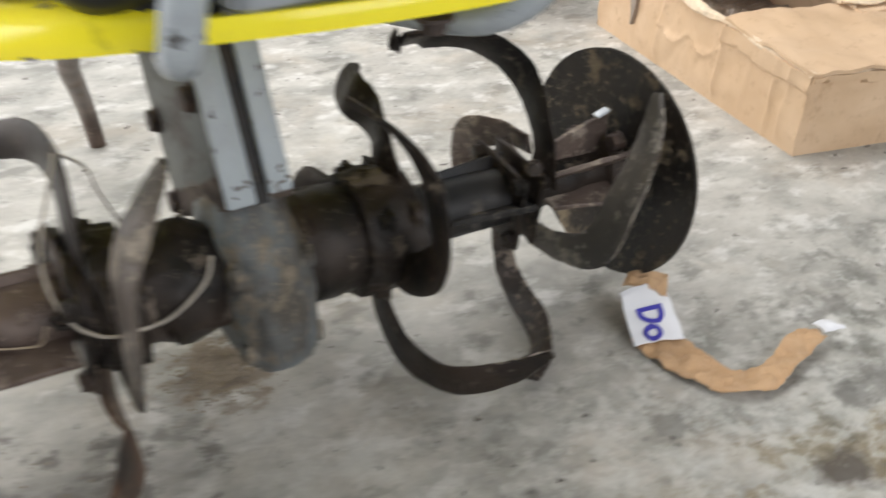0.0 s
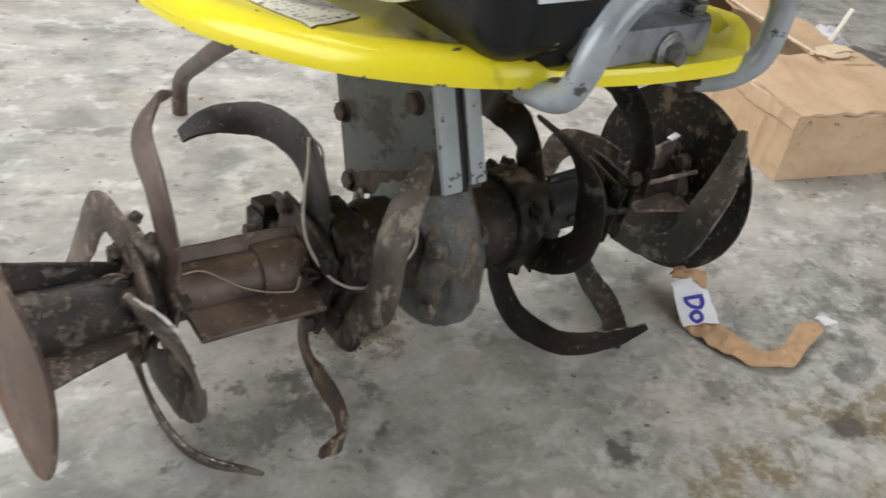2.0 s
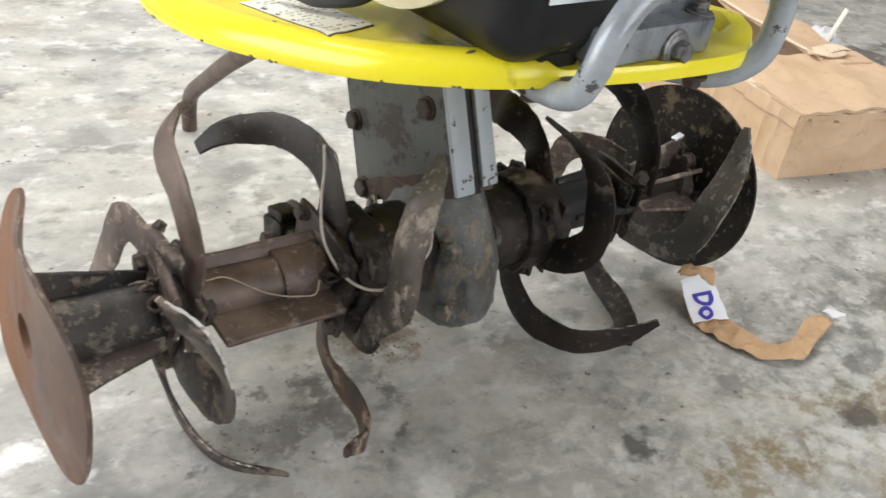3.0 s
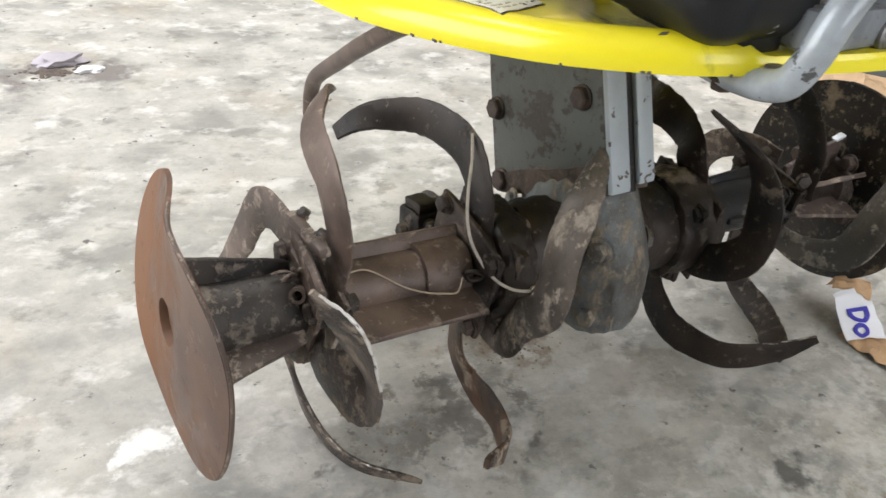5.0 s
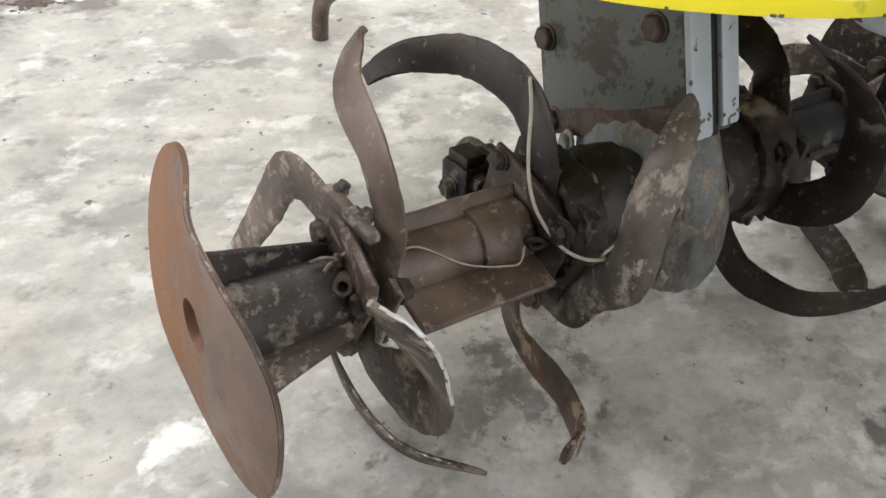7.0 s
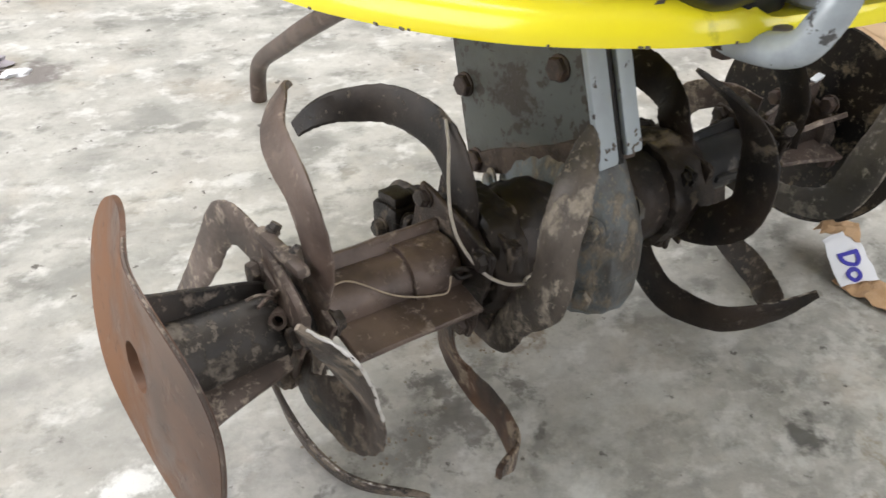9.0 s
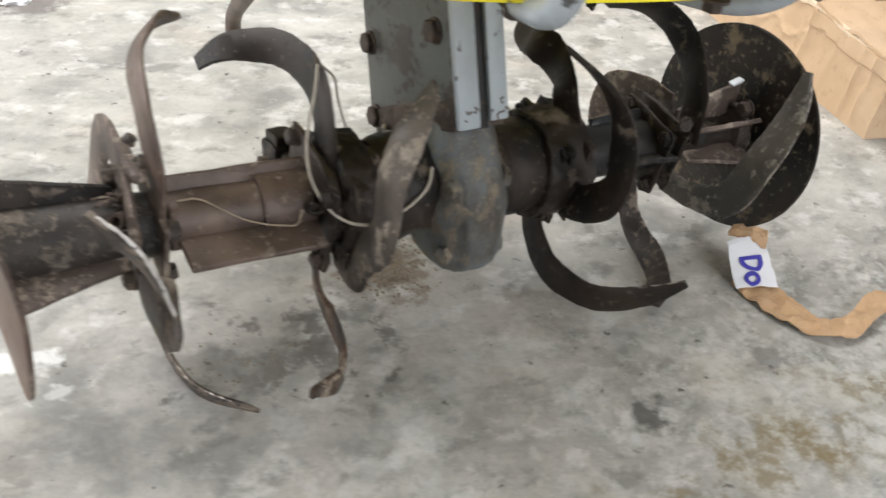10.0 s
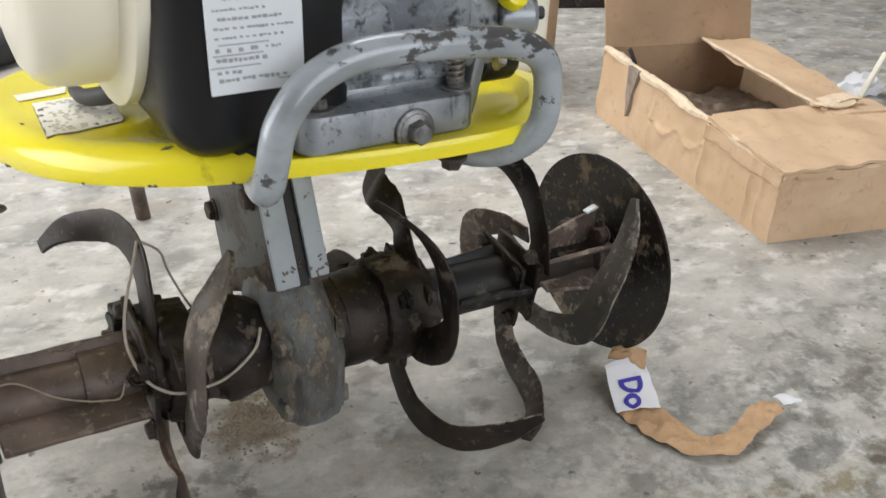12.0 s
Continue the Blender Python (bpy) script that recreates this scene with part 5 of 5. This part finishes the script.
    panel("end_side", (0.003, 0, 0), (0, wd, 0), (0, 0, ht), CARD, "", 0.008, 80, 32, shape=end_creases)
    panel("back_side", (ln, 0, 0), (0, wd, 0), (0, 0, ht), CARD_SHADED)
    panel("base", (0.012, 0.012, 0.004), (ln - 0.024, 0, 0), (0, wd - 0.024, 0), CARD_SHADED, wob=0.0)
    panel("end_flap", (-0.004, -0.004, ht + 0.003), (0.245, 0, 0.004), (0, wd + 0.004, 0.004), CARD, "folded-in card flap", 0.010, 24, 36)
    panel("far_flap", (0.20, wd, ht + 0.006), (0.49, 0, 0.0), (0, -0.15, 0.006), CARD, "", 0.010, 16, 8)
    panel("raised_flap", (ln, 0.0, ht), (0, wd, 0.0), (0.06, 0, 0.19), CARD_SHADED, "raised card flap", 0.006)
    part("torn_rim", roughen(tube([o + m @ Vector((ln * k / 12, 0.003 + 0.003 * math.sin(k * 2.1), (ht + 0.002 * math.cos(k * 1.7)) * (0.92 + 0.22 * k / 12))) for k in range(13)], 0.005, 4, 7, [0.006, 0.008, 0.006, 0.008, 0.007, 0.012, 0.009, 0.012, 0.008, 0.010, 0.007]), 0.003, 0, 60.0), CARD_EDGE, root)
    part("torn_rim", tube([o + m @ Vector((0.003 + 0.002 * math.sin(k * 2.3), wd * k / 10, 0.92 * (ht + 0.002 * math.cos(k)))) for k in range(11)], 0.004, 4, 6), CARD_EDGE, root)
    part("flap_edge", tube([o + m @ Vector((0.243 + 0.004 * math.sin(k * 1.9), 0.01 + (wd - 0.16) * k / 9, (ht + 0.010) * (0.92 + 0.22 * 0.245 / ln))) for k in range(10)], 0.004, 4, 6), CARD_EDGE, root)
    part("flap_edge", tube([o + m @ Vector((0.22 + 0.46 * k / 9, wd - 0.150 + 0.003 * math.sin(k * 2.2), (ht + 0.014) * (0.92 + 0.22 * (0.22 + 0.46 * k / 9) / ln))) for k in range(10)], 0.004, 4, 6), CARD_EDGE, root)
    part("black_clip", box((0.008, 0.010, 0.045), o + m @ Vector((0.575, 0.004, 0.185)), m @ Matrix.Rotation(0.5, 3, "X"), 0.003), RUBBER, root, "black plastic clip on the torn rim")
    tear = bmesh.new()
    skin(tear, [[o + m @ Vector((0.550 - 0.08 * (z - 0.05) + 0.0015 * math.sin(z * 70) + dx * (0.0015 + 0.19 * (z - 0.05)), y, z)) for dx, y in ((-1, -0.009), (1, -0.009), (1, -0.0005), (-1, -0.0005))]
                for z in (0.05, 0.065, 0.08, 0.095, 0.11, 0.125, 0.14, 0.155, 0.168)])
    part("split", roughen(tear, 0.0012, 0, 90.0), GREY_CARD, root, "dark tear in the card")
    for k, (u, w, lift) in enumerate(((0.245, 0.30, 0.014), (0.235, 0.29, 0.019), (0.250, 0.315, 0.023))):
        ring = [(u + 0.020 * (1 + 0.25 * math.sin(3 * a + k)) * math.cos(a), w + 0.062 * (1 + 0.2 * math.sin(2 * a + k)) * math.sin(a)) for a in (q * math.tau / 18 for q in range(18))]
        layer = bmesh.new()
        skin(layer, [[o + m @ Vector((x, y, ht + lift + dz + 0.004 * math.sin(60 * y))) for x, y in ring] for dz in (0, 0.0025)])
        part("torn_layer", layer, CARD_EDGE, root, "torn layer of card curling up")
    return root, o, m, ln, wd, ht


carton_root, C0, CM, CL, CW, CH = carton()


def liner():
    """Crumpled film bunched up in the box, in soft ridges."""
    bm = bmesh.new()
    g = {}
    nu, nv = 110, 70
    for i in range(nu + 1):
        for j in range(nv + 1):
            x, y = 0.02 + (CL - 0.04) * i / nu, 0.02 + (CW - 0.04) * j / nv
            p = Vector((x, y, 0))
            q = Vector((x + 0.6 * y, 0.35 * (y - 0.6 * x), 0))
            ridge = 1 - abs(noise.noise(q * 13 + Vector((2, 5, 1)))) * 2
            z = 0.030 + 0.020 * ridge + 0.014 * noise.noise(p * 6) + 0.012 * (1 - 2 * abs(noise.noise(q * 34))) + 0.005 * noise.noise(p * 60)
            z += 0.085 * math.exp(-((y - 0.02) / 0.13) ** 2) * (0.75 + 0.35 * noise.noise(p * 11))
            g[i, j] = bm.verts.new(C0 + CM @ Vector((x, y, min(0.148, max(0.012, z)))))
    for i in range(nu):
        for j in range(nv):
            bm.faces.new((g[i, j], g[i + 1, j], g[i + 1, j + 1], g[i, j + 1]))
    bmesh.ops.solidify(bm, geom=bm.faces[:], thickness=0.001)
    return bm


film = thing("packing_film", C0 + Vector((0, 0, 0.01)), "dusty crumpled brown packing film bunched inside the box", "film")
part("film_sheet", liner(), LINER, film)

# ---- paper wrapper on the floor ----
def wrapper():
    root = thing("paper_wrapper", (0.64, 0.47, 0.0), "torn brown paper strip with a white printed end on the floor", "wrapper")

    def strip(rows, mat, name, label, parent=root):
        s = curve_through(rows, 8)
        bm = bmesh.new()
        rings = []
        for i, r in enumerate(s):
            t = s[min(i + 1, len(s) - 1)][:2] - s[max(i - 1, 0)][:2]
            t = t / max(1e-6, np.linalg.norm(t))
            nrm = np.array((-t[1], t[0]))
            ring = []
            for k in range(9):
                a = k / 8 - 0.5
                p = r[:2] + nrm * r[3] * a
                z = r[2] + 0.012 * (0.25 - a * a) + 0.006 * abs(noise.noise(Vector((p[0] * 45, p[1] * 45, 2))))
                if mat == KRAFT:
                    z += 0.013 * abs(noise.noise(Vector((p[0] * 30, p[1] * 30, 2)))) + 0.007 * abs(noise.noise(Vector((p[0] * 75, p[1] * 75, 5)))) - 0.006
                ring.append((p[0], p[1], max(0.001, z)))
            ring += [(x, y, max(0.0004, z - 0.0012)) for x, y, z in ring[::-1]]
            rings.append(ring)
        skin(bm, rings)
        return part(name, bm, mat, parent, label)

    strip([(0.653, 0.549, 0.043, 0.052), (0.664, 0.557, 0.050, 0.048), (0.676, 0.568, 0.049, 0.044), (0.686, 0.582, 0.022, 0.040)], KRAFT, "brown_end", "creased brown kraft paper")
    band = [(0.648, 0.552, 0.044, 0.058), (0.646, 0.540, 0.037, 0.060), (0.640, 0.520, 0.022, 0.062), (0.631, 0.494, 0.008, 0.062)]
    white = strip(band, WHITE_PAPER, "white_band", "white paper band with blue lettering")
    strip([(0.636, 0.520, 0.003, 0.050), (0.635, 0.494, 0.006, 0.056), (0.636, 0.452, 0.010, 0.054), (0.650, 0.408, 0.010, 0.043), (0.680, 0.388, 0.012, 0.034), (0.712, 0.391, 0.016, 0.028), (0.745, 0.400, 0.014, 0.030), (0.775, 0.404, 0.020, 0.030), (0.795, 0.405, 0.018, 0.022)], KRAFT, "brown_tail", "creased brown kraft paper")
    strip([(0.793, 0.405, 0.022, 0.020), (0.81, 0.402, 0.022, 0.020), (0.826, 0.393, 0.016, 0.006)], WHITE_PAPER, "white_tip", "white torn paper tip")
    cu = bpy.data.curves.new("lettering", "FONT")
    cu.body, cu.size, cu.extrude, cu.offset = "Do", 0.042, 0.0004, 0.0012
    tmp = bpy.data.objects.new("lettering", cu)
    scene.collection.objects.link(tmp)
    bpy.context.view_layer.update()
    me = bpy.data.meshes.new_from_object(tmp.evaluated_get(bpy.context.evaluated_depsgraph_get()))
    bpy.data.objects.remove(tmp)
    bm = bmesh.new()
    bm.from_mesh(me)
    bpy.data.meshes.remove(me)
    path = curve_through(band, 8)
    for v in bm.verts:
        q = min(0.999, 0.51 + 9.0 * v.co.x) * (len(path) - 1)
        k = int(q)
        r = path[k] + (path[k + 1] - path[k]) * (q - k)
        a = -0.26 + v.co.y * 17.0
        t = Vector((path[k + 1] - path[k])[:2]).normalized()
        x, y = r[0] - t.y * r[3] * a, r[1] + t.x * r[3] * a
        v.co = Vector((x, y, r[2] + 0.012 * (0.25 - a * a) + 0.006 * abs(noise.noise(Vector((x * 45, y * 45, 2)))) + 0.0012 + v.co.z))
    part("lettering", bm, BLUE_INK, white, "bold blue printed letters")
    return white


wrap = wrapper()


# ---- things further off ----
hose = thing("black_hose", (0.0, 2.4, 0.0), "thick black rubber hose lying on the floor", "hose")
part("hose_body", tube([(-0.9, 2.02, 0.05), (-0.5, 2.13, 0.05), (-0.09, 2.30, 0.05), (0.16, 2.46, 0.05), (0.5, 2.72, 0.05), (0.9, 2.95, 0.05)], 0.048, 6, 18), RUBBER, hose)
part("hose_band", turned([(0, 0.048), (0, 0.052), (0.04, 0.052), (0.04, 0.048)], (-0.02, 2.345, 0.05), (0.83, 0.55, 0), 20), BOLT, hose)


def tall_carton():
    root = thing("tall_carton", (1.41, 1.665, 0.0), "closed brown cardboard carton with a white label standing on the floor", "box")
    q = Matrix.Rotation(radians(14), 3, "Z")
    o = Vector((1.41, 1.665, 0))
    part("carton_body", box((0.28, 0.24, 0.42), o + q @ Vector((-0.14, 0.12, 0.21)), q, 0.004), CARD, root)
    part("label", box((0.09, 0.001, 0.16), o + q @ Vector((-0.095, -0.0008, 0.28)), q, 0.0002, 1), LABEL, root, "white paper label with fine print")
    part("tape", box((0.05, 0.245, 0.002), o + q @ Vector((-0.14, 0.12, 0.4205)), q, 0.0005, 1), CARD_EDGE, root)


tall_carton()


def clump(at, size, count, spread, seed, flat=0.5):
    """A heap of irregular crumbs."""
    rng = random.Random(seed)
    bms = []
    for k in range(count):
        r = abs(rng.gauss(0, 0.45))
        a = rng.uniform(0, math.tau)
        s = size * rng.uniform(0.3, 1.0) * max(0.25, 1 - r * 0.6)
        bm = bmesh.new()
        bmesh.ops.create_icosphere(bm, subdivisions=1, radius=s)
        for v in bm.verts:
            v.co *= 1 + 0.45 * noise.noise(v.co * (1.3 / s) + Vector((k, 0, 0)))
            v.co.z *= flat
            v.co += Vector((at[0] + spread[0] * r * math.cos(a), at[1] + spread[1] * r * math.sin(a), s * flat * 0.6))
        bms.append(bm)
    return merge(*bms)


tagged(part("fallen_earth", clump((0.19, 0.725), 0.0045, 900, (0.075, 0.075), 4), EARTH, smooth=False), "crumbs of dry earth fallen under the machine", "earth", kind="stuff")
tagged(part("floor_grit", clump((-0.02, 0.62), 0.0022, 90, (0.22, 0.20), 9), EARTH, smooth=False), "scattered grit on the concrete", "grit", kind="stuff")
tagged(part("dirt_clod", clump((-0.152, 1.652), 0.009, 130, (0.085, 0.042), 21, 0.18), DARK_DIRT, smooth=False), "flat smear of dark brown dirt on the floor", "dirt", kind="stuff")
scrap_paper = thing("paper_scrap", (-0.11, 1.67, 0.0), "crumpled grey and white paper scrap beside dirt", "paper")


def crumple(at, size, seed, stretch=(1, 1, 0.4)):
    bm = bmesh.new()
    bmesh.ops.create_icosphere(bm, subdivisions=3, radius=1)
    for v in bm.verts:
        p = v.co.copy()
        p *= 1 + 0.5 * noise.noise(p * 1.7 + Vector((seed, 0, 0))) + 0.2 * noise.noise(p * 4.1 + Vector((0, seed, 0)))
        v.co = Vector((p.x * stretch[0], p.y * stretch[1], max(-0.3, p.z) * stretch[2] + 0.3 * stretch[2])) * size + Vector((at[0], at[1], 0.0))
    return bm


part("scrap_sheet", crumple((-0.130, 1.690), 0.030, 2, (1.4, 0.8, 0.5)), LILAC_PAPER, scrap_paper, "crumpled grey-lilac paper")
part("scrap_corner", crumple((-0.090, 1.643), 0.018, 5, (1.3, 0.6, 0.4)), WHITE_PAPER, scrap_paper, "white torn corner")
rag = thing("wrapping_and_stick", (2.2, 1.17, 0.0), "crumpled white wrapping with a yellowish wooden stick", "packaging")
part("wrapping", crumple((2.17, 1.23), 0.055, 7, (1.2, 0.8, 0.7)), WHITE_PAPER, rag)
# leaning yellowish wooden stick
part("stick", box((0.028, 0.014, 0.13), (2.15, 1.19, 0.062), Euler((0.2, 0.35, 0.4)).to_matrix(), 0.004), CREAM, rag)
rail = thing("steel_offcut", (2.1, 2.4, 0.0), "dark steel offcuts lying on the floor", "steel")
part("bar", box((0.9, 0.07, 0.05), (1.95, 2.42, 0.025), Matrix.Rotation(radians(-20), 3, "Z"), 0.006), BLACK_STEEL, rail)
part("bar", box((0.5, 0.12, 0.10), (2.15, 2.62, 0.05), Matrix.Rotation(radians(15), 3, "Z"), 0.01), BLACK_STEEL, rail)
